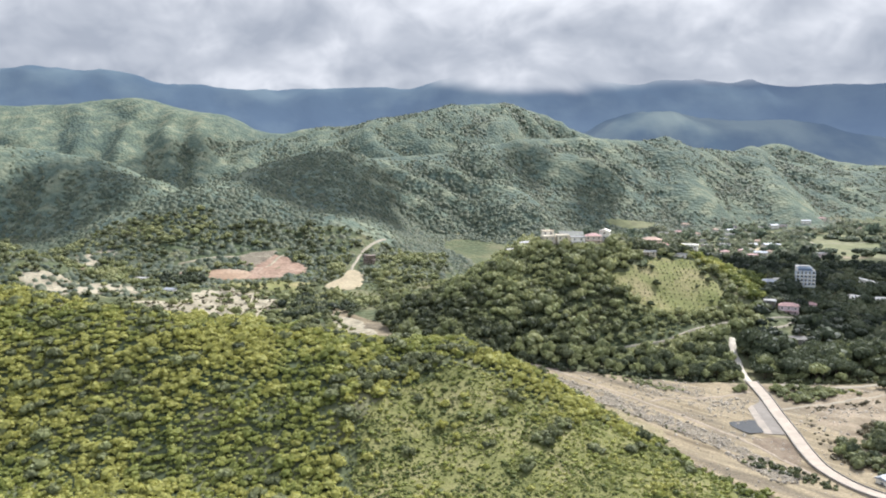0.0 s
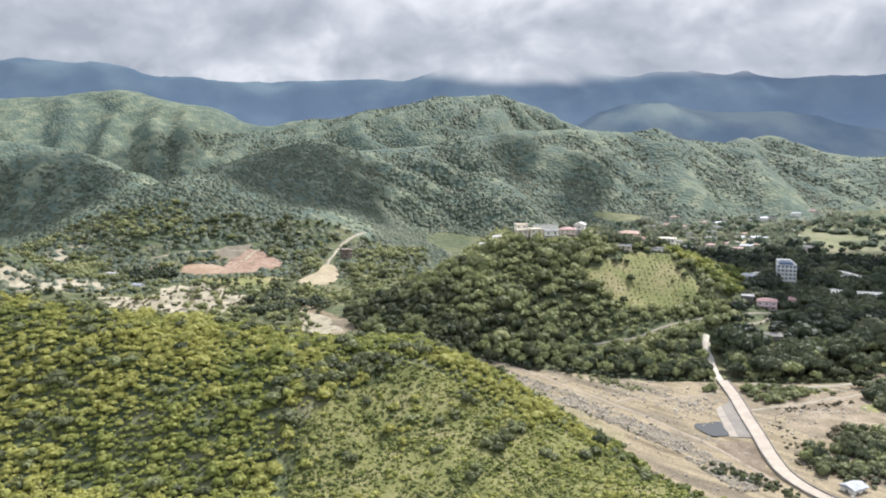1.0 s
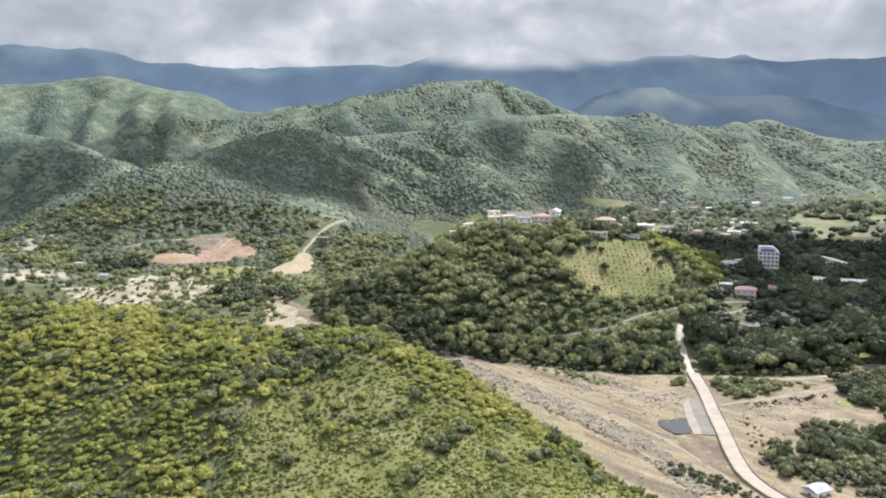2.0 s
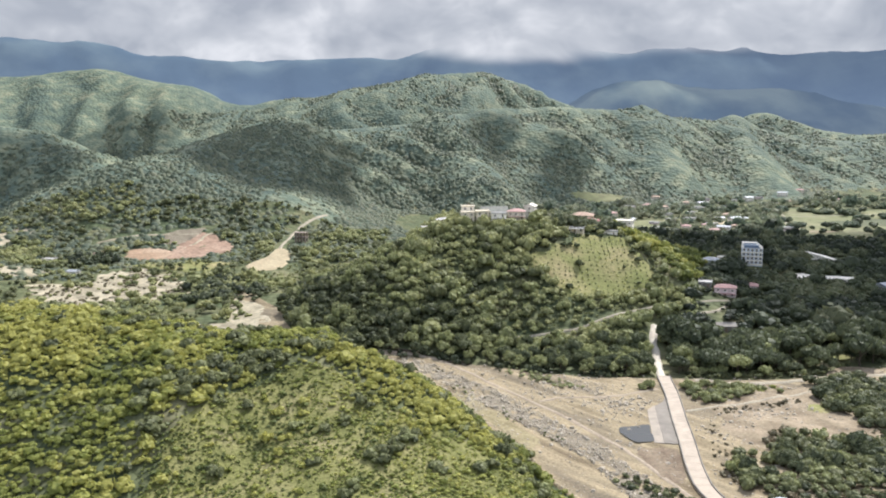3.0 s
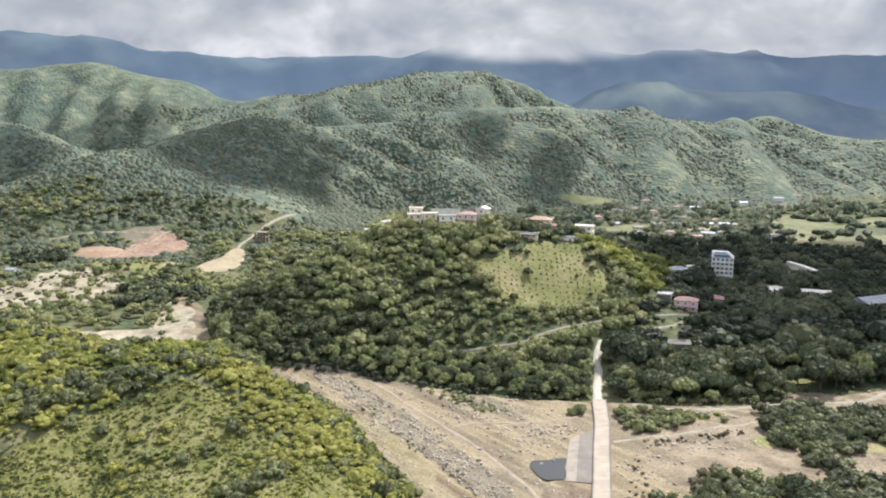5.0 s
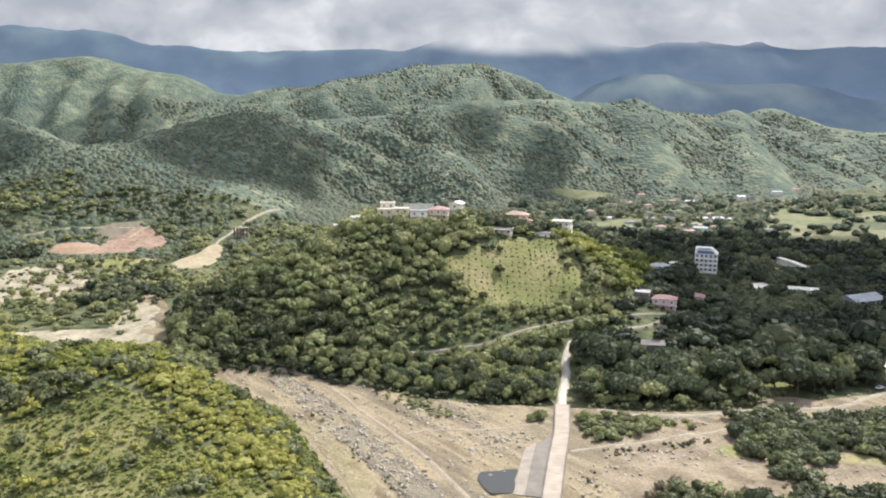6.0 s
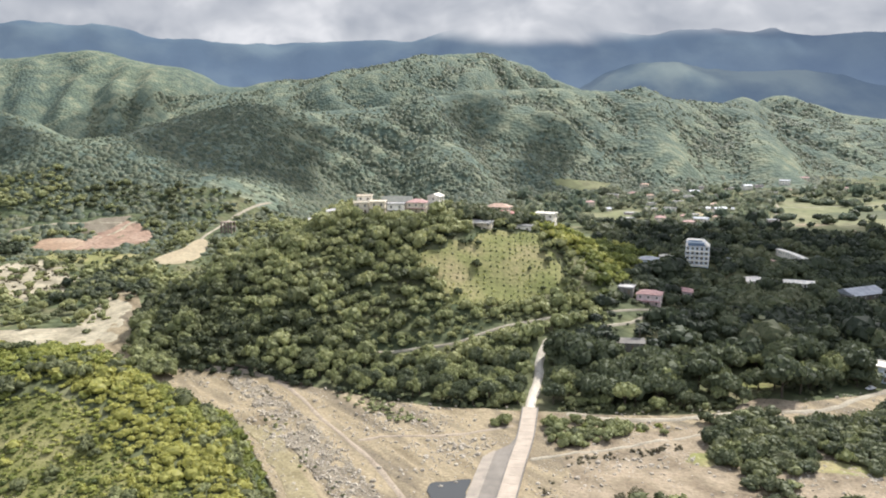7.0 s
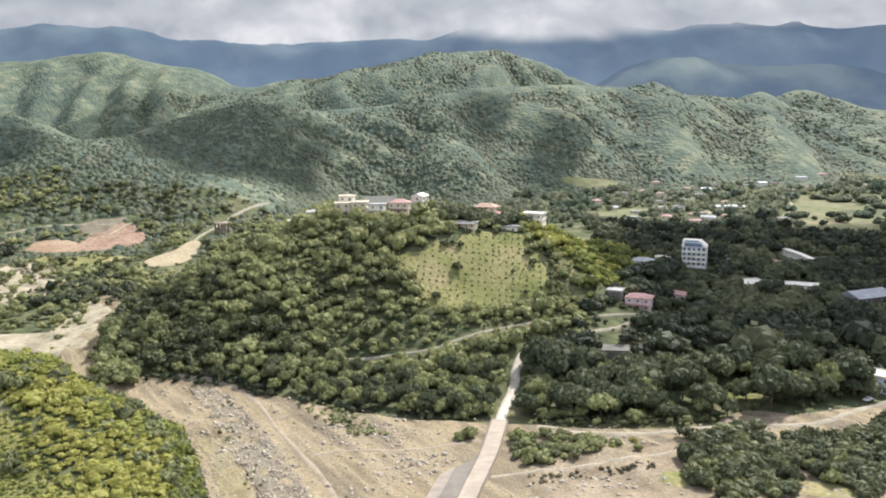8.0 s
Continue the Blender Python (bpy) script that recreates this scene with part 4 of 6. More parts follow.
def apartment_block(x, y, turn):
    """Five storeys with balconies, the upper ones stepped under a sloped glazed top."""
    root = new("apartment_block")
    root.matrix_world = pose(x, y, ground_at(x, y) - 0.3, 0, 0, turn)
    w, d, h = 13.0, 10.0, 2.75
    bm = bmesh.new()
    box(bm, -w / 2, w / 2, -d / 2, d / 2, -3, h * 4)
    box(bm, -w / 2, w / 2 - 2.4, -d / 2 + 1.2, d / 2, h * 4 + 0.002, h * 5)
    part("wall", bm, BLUE_WALL, root)
    bm = bmesh.new()
    v = [bm.verts.new(p) for p in ((-w / 2 - 0.3, -d / 2 - 0.3, h * 4 + 0.3), (w / 2 + 0.3, -d / 2 - 0.3, h * 4 + 0.3), (w / 2 + 0.3, d / 2, h * 4 + 0.3), (-w / 2 - 0.3, d / 2, h * 4 + 0.3),
                                   (-w / 2, -d / 2 + 2.6, h * 5.3), (w / 2 - 3.6, -d / 2 + 2.6, h * 5.3), (w / 2 - 3.6, d / 2 - 0.5, h * 5.3), (-w / 2, d / 2 - 0.5, h * 5.3))]
    for f in ((3, 2, 1, 0), (4, 5, 6, 7), (0, 1, 5, 4), (1, 2, 6, 5), (2, 3, 7, 6), (3, 0, 4, 7)):
        bm.faces.new([v[i] for i in f])
    part("roof", bm, WHITE_WALL, root, "sloped white mansard roof")
    bm = bmesh.new()
    v = [bm.verts.new(p) for p in ((-w / 2 + 1.2, -d / 2 - 0.22, h * 4 + 0.5), (w / 2 - 1.6, -d / 2 - 0.22, h * 4 + 0.5), (w / 2 - 4.4, -d / 2 + 2.42, h * 5.24), (-w / 2 + 1.2, -d / 2 + 2.42, h * 5.24))]
    bm.faces.new(v)
    bmesh.ops.solidify(bm, geom=bm.faces[:], thickness=-0.12)
    part("skylight", bm, BLUE_GLASS, root, "pale blue sloped glazing")
    for s in range(4):
        for i in range(5):
            px = -w / 2 + 1.3 + i * 2.6
            opening(root, WINDOW, px, -d / 2 - 0.02, s * h + 0.9, 0, size=1.25)
            if i < 4:
                opening(root, WINDOW, w / 2 + 0.02, -d / 2 + 1.2 + i * 2.5, s * h + 0.9, 90)
                opening(root, WINDOW, -w / 2 - 0.02, -d / 2 + 1.2 + i * 2.5, s * h + 0.9, -90)
        bm = bmesh.new()
        box(bm, -w / 2, w / 2, -d / 2 - 1.5, -d / 2 - 0.1, s * h - 0.14, s * h + 0.06)
        box(bm, -w / 2, w / 2, -d / 2 - 1.5, -d / 2 - 1.38, s * h + 0.062, s * h + 0.75)
        part("balcony", bm, WHITE_WALL, root, "white balcony band")
    PLOTS.append((x, y, 8.5))
    return tagged(root, "five-storey pale blue-white apartment block rising from trees", "apartment block")


apartment_block(270, 537, -20)


def shell_ruin(x, y, turn):
    """An unfinished frame: square columns, beams and a slab."""
    root = new("unfinished_building")
    root.matrix_world = pose(x, y, ground_at(x, y) + 0.4, 0, 0, turn)
    for cx in (-4.5, -1.5, 1.5, 4.5):
        for cy in (-3, 3):
            bm = bmesh.new()
            box(bm, cx - 0.55, cx + 0.55, cy - 0.5, cy + 0.5, -2, 8.2)
            part("column", bm, BRICK_WALL, root)
    for z in (4.0, 8.202):
        bm = bmesh.new()
        box(bm, -5.6, 5.6, -3.8, 3.8, z, z + 0.35)
        part("slab", bm, BRICK_WALL, root)
    PLOTS.append((x, y, 8))
    return tagged(root, "unfinished dark concrete frame of a building beside the road", "building frame")


shell_ruin(-73, 714, -8)


# -- plants --
rng = np.random.default_rng(7)


def icosphere(level):
    g = (1 + 5 ** 0.5) / 2
    v = np.array([(-1, g, 0), (1, g, 0), (-1, -g, 0), (1, -g, 0), (0, -1, g), (0, 1, g), (0, -1, -g), (0, 1, -g), (g, 0, -1), (g, 0, 1), (-g, 0, -1), (-g, 0, 1)], float)
    f = [(0, 11, 5), (0, 5, 1), (0, 1, 7), (0, 7, 10), (0, 10, 11), (1, 5, 9), (5, 11, 4), (11, 10, 2), (10, 7, 6), (7, 1, 8),
         (3, 9, 4), (3, 4, 2), (3, 2, 6), (3, 6, 8), (3, 8, 9), (4, 9, 5), (2, 4, 11), (6, 2, 10), (8, 6, 7), (9, 8, 1)]
    v = [tuple(p / np.linalg.norm(p)) for p in v]
    for _ in range(level):
        mids, nf = {}, []
        def mid(a, b):
            key = (min(a, b), max(a, b))
            if key not in mids:
                p = np.add(v[a], v[b])
                v.append(tuple(p / np.linalg.norm(p)))
                mids[key] = len(v) - 1
            return mids[key]
        for a, b, c in f:
            ab, bc, ca_ = mid(a, b), mid(b, c), mid(c, a)
            nf += [(a, ab, ca_), (b, bc, ab), (c, ca_, bc), (ab, bc, ca_)]
        f = nf
    return np.array(v), np.array(f)


ICO = [icosphere(0), icosphere(1)]


def crown_shape(lumps, level, cards, card, flat=0.75, spread=0.55, base=0.25):
    """A crown about 1 wide in radius: uneven lumps clothed in small leaf clumps."""
    iv, jf = ICO[level]
    vs, fs, centres, sizes, n = [], [], [], [], 0
    for k in range(lumps):
        a = k * 2.4 + rng.uniform(0, 1.2)
        r = spread * math.sqrt((k + 0.3) / lumps) * rng.uniform(0.8, 1.25)
        size = rng.uniform(0.36, 0.56) * min(1.0, (6 / lumps) ** 0.4) * (1.15 if k == 0 else 1) * (1.5 if lumps == 1 else 1)
        c = np.array([r * math.cos(a), r * math.sin(a), base + flat * (0.75 - 0.6 * r ** 2) * rng.uniform(0.75, 1.15)])
        v = iv * (1 + rng.uniform(-0.2, 0.2, (len(iv), 1))) * size * np.array([1, 1, flat]) + c
        vs.append(v)
        fs.append(jf + n)
        n += len(v)
        centres.append(c)
        sizes.append(size)
    pick = rng.integers(0, lumps, cards)
    d = rng.normal(size=(cards, 3))
    d[:, 2] = np.abs(d[:, 2]) * 1.1 - 0.25
    d /= np.linalg.norm(d, axis=1)[:, None]
    c = np.array(centres)[pick] + d * np.array(sizes)[pick][:, None] * np.array([1, 1, flat]) * rng.uniform(0.9, 1.22, (cards, 1))
    nrm = d + rng.normal(0, 0.45, (cards, 3))
    nrm /= np.linalg.norm(nrm, axis=1)[:, None]
    u = np.cross(nrm, rng.normal(size=(cards, 3)))
    u /= np.linalg.norm(u, axis=1)[:, None]
    w = np.cross(nrm, u)
    s = card * rng.uniform(0.6, 1.35, (cards, 1))
    t = card * rng.uniform(0.45, 1.1, (cards, 1))
    tip = nrm * s * rng.uniform(-0.4, 0.2, (cards, 1))
    quad = np.stack([c - u * s, c + w * t * 0.8 + tip * 0, c + u * s + tip, c - w * t], 1).reshape(-1, 3)
    q = np.arange(cards * 4).reshape(-1, 4) + n
    tri = np.vstack([q[:, [0, 1, 2]], q[:, [0, 2, 3]]])
    return np.vstack(vs + [quad]), np.vstack(fs + [tri])


def dome_shape():
    """A small far tree top: a lumpy cap of a few faces."""
    a = np.arange(5) * 2 * math.pi / 5 + rng.uniform(0, 0.4, 5)
    lo = np.stack([np.cos(a), np.sin(a), np.full(5, -0.15)], -1) * rng.uniform(0.85, 1.2, (5, 1))
    hi = np.stack([0.72 * np.cos(a + 0.5), 0.72 * np.sin(a + 0.5), rng.uniform(0.55, 0.9, 5)], -1) * rng.uniform(0.75, 1.15, (5, 1))
    v = np.vstack([lo, hi, [[rng.uniform(-0.2, 0.2), rng.uniform(-0.2, 0.2), rng.uniform(1.0, 1.25)]]])
    f = []
    for i in range(5):
        j = (i + 1) % 5
        f += [(i, j, 5 + i), (j, 5 + j, 5 + i), (5 + i, 5 + j, 10)]
    return v, np.array(f)


def scatter(name, shapes, x, y, wide, tall, tint, material, label, category, sink=0.15, smooth=False, z=None):
    """Many plants joined in one mesh, each turned, sized and tinted its own way."""
    vs, fs, ts, n = [], [], [], 0
    z = height(x, y) if z is None else z
    which = rng.integers(0, len(shapes), len(x))
    for k, (v, f) in enumerate(shapes):
        i = np.where(which == k)[0]
        if not len(i):
            continue
        a = rng.uniform(0, 2 * math.pi, len(i))
        c, s = np.cos(a)[:, None], np.sin(a)[:, None]
        px = (c * v[:, 0] - s * v[:, 1]) * wide[i, None] + x[i, None]
        py = (s * v[:, 0] + c * v[:, 1]) * wide[i, None] + y[i, None]
        pz = v[None, :, 2] * tall[i, None] + z[i, None] - sink * tall[i, None]
        vs.append(np.stack([px, py, pz], -1).reshape(-1, 3))
        fs.append((f[None] + (np.arange(len(i)) * len(v))[:, None, None] + n).reshape(-1, 3))
        ts.append(np.repeat(tint[i], len(v)))
        n += len(i) * len(v)
    me = mesh_from(name, np.vstack(vs), np.vstack(fs), material, np.concatenate(ts), smooth)
    return tagged(new(name, me), label, category, kind="stuff")


def jittered(x0, x1, y0, y1, step):
    gx_, gy_ = np.meshgrid(np.arange(x0, x1, step), np.arange(y0, y1, step))
    gx_ = gx_ + (np.arange(gx_.shape[0])[:, None] % 2) * step / 2
    return (gx_ + rng.uniform(-0.42, 0.42, gx_.shape) * step).ravel(), (gy_ + rng.uniform(-0.42, 0.42, gy_.shape) * step).ravel()


def bank_line(x, line):
    p = np.asarray(sorted(line), float)
    return np.interp(x, p[:, 0], p[:, 1])


BED = NEAR_BANK + FAR_BANK[::-1]
LAWNS = [[(-204, 706), (-203, 730), (-180, 742), (-170, 740), (-180, 708)], [(-205, 654), (-150, 668), (-150, 682), (-182, 694)], FIELD, DIRT_PAD, RED_CUT, ROSY_CUT, GREEN_LAWN, GOLF, FOOT_MEADOW, CLEARINGS[4]]


def free(x, y, margin=0.0):
    """Where plants may stand: off the bed, the tracks, the clearings and the houses."""
    ok = ~inside(x, y, BED)
    for o in LAWNS:
        ok &= ~inside(x, y, o)
    for o in CLEARINGS[:4]:
        ok &= ~inside(x, y, o) | (rng.uniform(size=np.shape(x)) < (0.04 if o is CLEARINGS[1] else 0.30))
    for line, w in ((LANE, 4.2), (HILL_LANE, 0.8), (PLAIN_LANE, 1.0), (EAST_ROAD, 4.5), (PAD_ROAD, 5.0), ([(-258, 700), (-241, 719), (-213, 728), (-192, 738), (-166, 745)], 4.0), (BAR_TRACK, 3.0), (CAUSEWAY_LINE, 5.5)):
        ok &= near_line(x, y, line) > w + margin
    for hx, hy, r in PLOTS:
        ok &= np.hypot(x - hx, y - hy) > r + margin
    return ok


BIG = [crown_shape(15, 0, 430, 0.115, 0.75, 0.72) for _ in range(5)]
MIDDLE = [crown_shape(7, 0, 58, 0.20, 0.75, 0.62) for _ in range(12)]
SMALL = [crown_shape(1, 0, 23, 0.36, 0.7, 0.0) for _ in range(12)]
LOW = [crown_shape(3, 0, 24, 0.27) for _ in range(8)]
LEAN = [crown_shape(2, 0, 13, 0.30) for _ in range(8)]
DOMES = [dome_shape() for _ in range(12)]

# foreground spur: close scrub, with an open grassy hollow on its flank
SCRUB_OPEN = [(-34, 240), (-36, 262), (-31, 279), (-22, 291), (-8, 305), (5, 316), (17, 313), (30, 304), (48, 291), (70, 277), (96, 256), (104, 230), (60, 205), (0, 208)]
x, y = jittered(-300, 112, 196, 440, 2.3)
d_open = inside(x + 4 * fbm(x, y, 9, 2, 62), y + 4 * fbm(x, y, 9, 2, 65), SCRUB_OPEN)
clump, broad = fbm(x, y, 26, 3, 61), fbm(x, y, 11, 2, 60)
lush = d_open & (x > 28 - 0.5 * (y - 290) + 14 * fbm(x, y, 25, 2, 59))
keep = free(x, y) & (y < bank_line(x, NEAR_BANK) - 1) & (rng.uniform(size=len(x)) < np.where(d_open, np.where(lush, 0.10 + 0.5 * (clump > 0.02), 0.02 + 0.10 * (clump > 0.12)), 0.96))
keep &= (y > 205 - 0.12 * x) & (np.abs(x) < 0.72 * y + 40)
x, y, clump, broad, d_open = x[keep], y[keep], clump[keep], broad[keep], d_open[keep]
size = rng.uniform(1.0, 2.0, len(x)) * (1 + 0.3 * clump + 0.35 * broad) * rng.choice([0.7, 1.0, 1.5], len(x), p=[0.3, 0.52, 0.18]) * np.where(d_open, 0.72, 1)
crest_y = np.interp(x, [p[0] for p in SPUR_HILL], [p[1] for p in SPUR_HILL])
# tint raised beyond the crest, painting the scrub there as sunlit
tint = np.clip(0.53 + 0.75 * clump + 0.35 * broad + 0.2 * np.clip((y - crest_y + 25) / 30, 0, 1) + rng.normal(0, 0.12, len(x)), 0, 1)
near_edge = bank_line(x, NEAR_BANK) - y < 16
# darker along the bed's edge; left slope brightened in the tint as lit
tint = np.where(near_edge & (x > -30), tint * 0.55, np.clip(tint + 0.14 * np.clip((-40 - x) / 60, 0, 1), 0, 1))
scatter("hillside_scrub", SMALL, x, y, size, size * rng.uniform(0.6, 1.1, len(x)), tint, SCRUB_LEAF, "dense yellow-green scrub covering the near spur", "scrub")


def clumps(name, spots, wide, tint_mid, material, shapes, label, z_of=height):
    """Loose groups of bushes, each group round its own spot: x, y, radius."""
    bx, by = [], []
    for px, py, r in spots:
        k = max(2, int(r * r / 2.2))
        a, q = rng.uniform(0, 2 * math.pi, k), np.sqrt(rng.uniform(0, 1, k)) * r
        bx.append(px + q * np.cos(a))
        by.append(py + q * np.sin(a))
    bx, by = np.concatenate(bx), np.concatenate(by)
    w = rng.uniform(*wide, len(bx))
    return scatter(name, shapes, bx, by, w, w * rng.uniform(0.9, 1.35, len(bx)), np.clip(tint_mid + rng.normal(0, 0.16, len(bx)), 0, 1), material, label, "bushes", z=z_of(bx, by))


# larger dark bushes on the spur: scattered, under its crest, and in groups about the hollow
x, y = jittered(-300, 100, 205, 410, 9)
clump = fbm(x, y, 34, 3, 67)
keep = free(x, y) & (y < bank_line(x, NEAR_BANK) - 2) & (np.abs(x) < 0.72 * y + 40) & ~inside(x, y, SCRUB_OPEN) & ((clump > 0.05) | ((bank_line(x, NEAR_BANK) - y < 18) & (x > -20))) & (rng.uniform(size=len(x)) < 0.8)
x, y = x[keep], y[keep]
size = rng.uniform(2.0, 3.9, len(x))
scatter("spur_bushes", MIDDLE, x, y, size, size * rng.uniform(0.9, 1.3, len(x)), rng.uniform(0.0, 0.5, len(x)), WOOD_LEAF, "rounded darker bushes among the scrub of the spur", "bushes")
clumps("crest_bushes", [(-42, 285, 5), (-33, 289, 5), (-27, 296, 5), (-21, 301, 5), (-15, 307, 5), (-10, 311, 5), (-4, 316, 4.5), (1, 324, 4), (10, 325, 3.5)], (1.8, 3.4), 0.22, WOOD_LEAF, MIDDLE, "dark bushes in a line under the crest of the spur")
clumps("hollow_bushes", [(30, 296, 4), (9, 281, 2.2), (24, 284, 2.5), (47, 275, 4), (42, 270, 4), (38, 266, 4), (18, 279, 1.6), (17, 264, 2.4), (-20, 287, 2.4), (-11, 290, 2), (-34, 270, 3), (-38, 274, 3.4), (-15, 260, 3), (58, 262, 3.5), (30, 250, 3), (72, 262, 3)], (1.3, 2.8), 0.14, WOOD_LEAF, MIDDLE, "dark bushes standing in groups about the grassy hollow")
clumps("flank_bushes", [(38, 340, 3.2), (44, 337, 3.6), (50, 332, 3.6), (54, 326, 3.8), (59, 322, 3.8), (63, 315, 3.8), (68, 306, 3.8), (72, 298, 3.8), (77, 289, 3.6), (81, 278, 3.6), (84, 266, 3.6), (88, 254, 3.6), (60, 308, 3), (70, 288, 3)], (1.6, 2.9), 0.3, WOOD_LEAF, MIDDLE, "dark bushes down the edge of the spur above the bed")

# low tufts over the open hollow
TUFTS = [crown_shape(1, 0, 9, 0.42, 0.6, 0.0) for _ in range(10)]
x, y = jittered(-40, 106, 205, 318, 1.15)
mottle = fbm(x, y, 9, 3, 63)
keep = inside(x, y, SCRUB_OPEN) & (rng.uniform(size=len(x)) < 0.74 + 0.7 * mottle)
x, y, mottle = x[keep], y[keep], mottle[keep]
size = rng.uniform(0.4, 0.95, len(x)) * rng.choice([0.7, 1.0, 1.6], len(x), p=[0.4, 0.48, 0.12])
scatter("grass_tufts", TUFTS, x, y, size, size * rng.uniform(0.5, 1.0, len(x)), np.clip(np.where(x > 28 - 0.5 * (y - 290), 0.58, 0.30) + 0.5 * fbm(x, y, 20, 2, 64) + rng.normal(0, 0.22, len(x)), 0, 1), SCRUB_LEAF, "low tufts of grass and weeds in an open hollow", "grass", z=height(x, y) + 0.3)

# woods: the villa hill, the river terrace and the wooded plain
def woods(name, x0, x1, y0, y1, step, density, wide, tall, tint_mid, material, label, shapes=MIDDLE, seed=70, extra=None, under=True):
    """Tall crowns of mixed size, and low thicket in the gaps between them, tinted dark as if shaded."""
    for low in ((False, True) if under else (False,)):
        x, y = jittered(x0, x1, y0, y1, step * (0.86 if low else 1.0))
        clump = fbm(x, y, 45, 3, seed)
        keep = free(x, y, 0.2 if low else 1.0) & ((y > bank_line(x, FAR_BANK) + 1.5) | (x < -50)) & (rng.uniform(size=len(x)) < density + 0.5 * clump)
        if extra is not None:
            keep &= extra(x, y)
        x, y, clump = x[keep], y[keep], clump[keep]
        broad = 1 + 0.3 * fbm(x, y, 22, 2, seed + 1)
        w = rng.uniform(*wide, len(x)) * (1 + 0.15 * clump) * broad
        w = w * (rng.uniform(0.42, 0.75, len(x)) if low else rng.choice([0.7, 1.0, 1.3, 1.6], len(x), p=[0.25, 0.4, 0.25, 0.1]))
        w = w * np.where((near_line(x, y, HILL_LANE) < 6) & (x > 118) & (x < 190) | (near_line(x, y, PLAIN_LANE) < 5), 0.62, 1)
        w = w * np.where((np.hypot(x + 84, y - 628) < 30) | (near_line(x, y, [(-220, 652), (-180, 664), (-130, 676)]) < 24) | (near_line(x, y, [(-78, 690), (-72, 705)]) < 16) | (near_line(x, y, [(-258, 692), (-225, 716), (-192, 728)]) < 14), 0.5, 1)
        for hx, hy, r in PLOTS:
            w = w * np.where((hx > 200) & (np.hypot(x - hx - 2 + 4 * (hx > 150), y - hy + 8) < r + 5), 0.72, 1)
        tint = np.clip(tint_mid + 0.7 * clump + 0.6 * fbm(x, y, 18, 2, seed + 2) + rng.normal(0, 0.24, len(x)), 0, 1)
        if name == "hill_wood":
            tint = np.clip(tint + 0.0055 * np.clip(x - 84, -60, 60), 0, 1)
        # thicket tint cut to paint shade into the gaps between crowns
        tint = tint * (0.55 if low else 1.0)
        h = w * rng.uniform(*tall, len(x)) * (1.15 if low else 1.0)
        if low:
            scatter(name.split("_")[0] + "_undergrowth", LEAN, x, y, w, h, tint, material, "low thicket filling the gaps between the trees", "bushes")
        else:
            scatter(name, shapes, x, y, w, h, tint, material, label, "woods")


NEAR_ROW = 404.0
woods("hill_wood", -45, 246, 385, 560, 4.5, 1.1, (2.1, 3.7), (1.1, 1.6), 0.70, WOOD_LEAF, "close green woods over the villa hill", extra=lambda x, y: (crest_rise(x, y, VILLA_HILL, 128) > 1.5) & ((y > NEAR_ROW) | (x < -8)) & (x + 0.5 * (y - 500) + 9 * fbm(x, y, 20, 2, 99) < 180) & (x - 0.51 * (y - 454) < 206))
woods("hill_flank_scrub", 170, 246, 445, 560, 4.2, 0.97, (2.0, 3.3), (1.0, 1.4), 0.34, SCRUB_LEAF, "bright yellow-green thicket on the hill's flank", extra=lambda x, y: (crest_rise(x, y, VILLA_HILL, 128) > 2) & (x + 0.5 * (y - 500) + 9 * fbm(x, y, 20, 2, 99) >= 180) & (x - 0.51 * (y - 454) + 9 * fbm(x, y, 20, 2, 99) < 200))
woods("plain_wood", 160, 540, 385, 560, 7.6, 1.0, (3.8, 6.2), (0.95, 1.3), 0.30, SHADE_LEAF, "dark evergreen trees of the wooded plain", seed=71, extra=lambda x, y: ((crest_rise(x, y, VILLA_HILL, 128) <= 1.5) | (x > 246) | (x - 0.51 * (y - 454) + 9 * fbm(x, y, 20, 2, 99) >= 200)) & (y > NEAR_ROW + 4) & (x < 0.75 * y + 10))
woods("plain_wood", 240, 600, 560, 790, 7.8, 1.0, (3.4, 5.6), (1.1, 1.5), 0.30, SHADE_LEAF, "dark evergreen trees of the wooded plain", seed=71, shapes=LOW, under=False, extra=lambda x, y: (x < 0.75 * y + 10) & ((x < 405) | (y < 735)))
woods("valley_wood", -420, 5, 415, 800, 6.0, 0.64, (2.0, 3.6), (0.9, 1.4), 0.28, WOOD_LEAF, "scattered valley trees among clearings", seed=72, shapes=LOW, under=False, extra=lambda x, y: (crest_rise(x, y, VILLA_HILL, 128) <= 1.5) & (x > -0.72 * y))
woods("village_trees", 140, 830, 770, 1180, 9.6, 0.56, (2.8, 5.8), (0.9, 1.3), 0.42, HAZED_LEAF, "trees among the far village houses and lawns", shapes=SMALL, seed=73, under=False, extra=lambda x, y: (x < 0.76 * y + 10) & (height(x, y) - valley(x, y) < 4))

x, y = jittered(425, 720, 780, 1040, 20)
keep = inside(x, y, GOLF) & (rng.uniform(size=len(x)) < 0.26 + 1.1 * fbm(x, y, 55, 2, 66))
x, y = x[keep], y[keep]
size = rng.uniform(3.0, 7.5, len(x))
scatter("golf_trees", LOW, x, y, size, size * rng.uniform(0.9, 1.3, len(x)), rng.uniform(0.1, 0.45, len(x)), SHADE_LEAF, "dark round trees scattered over the turf", "trees")

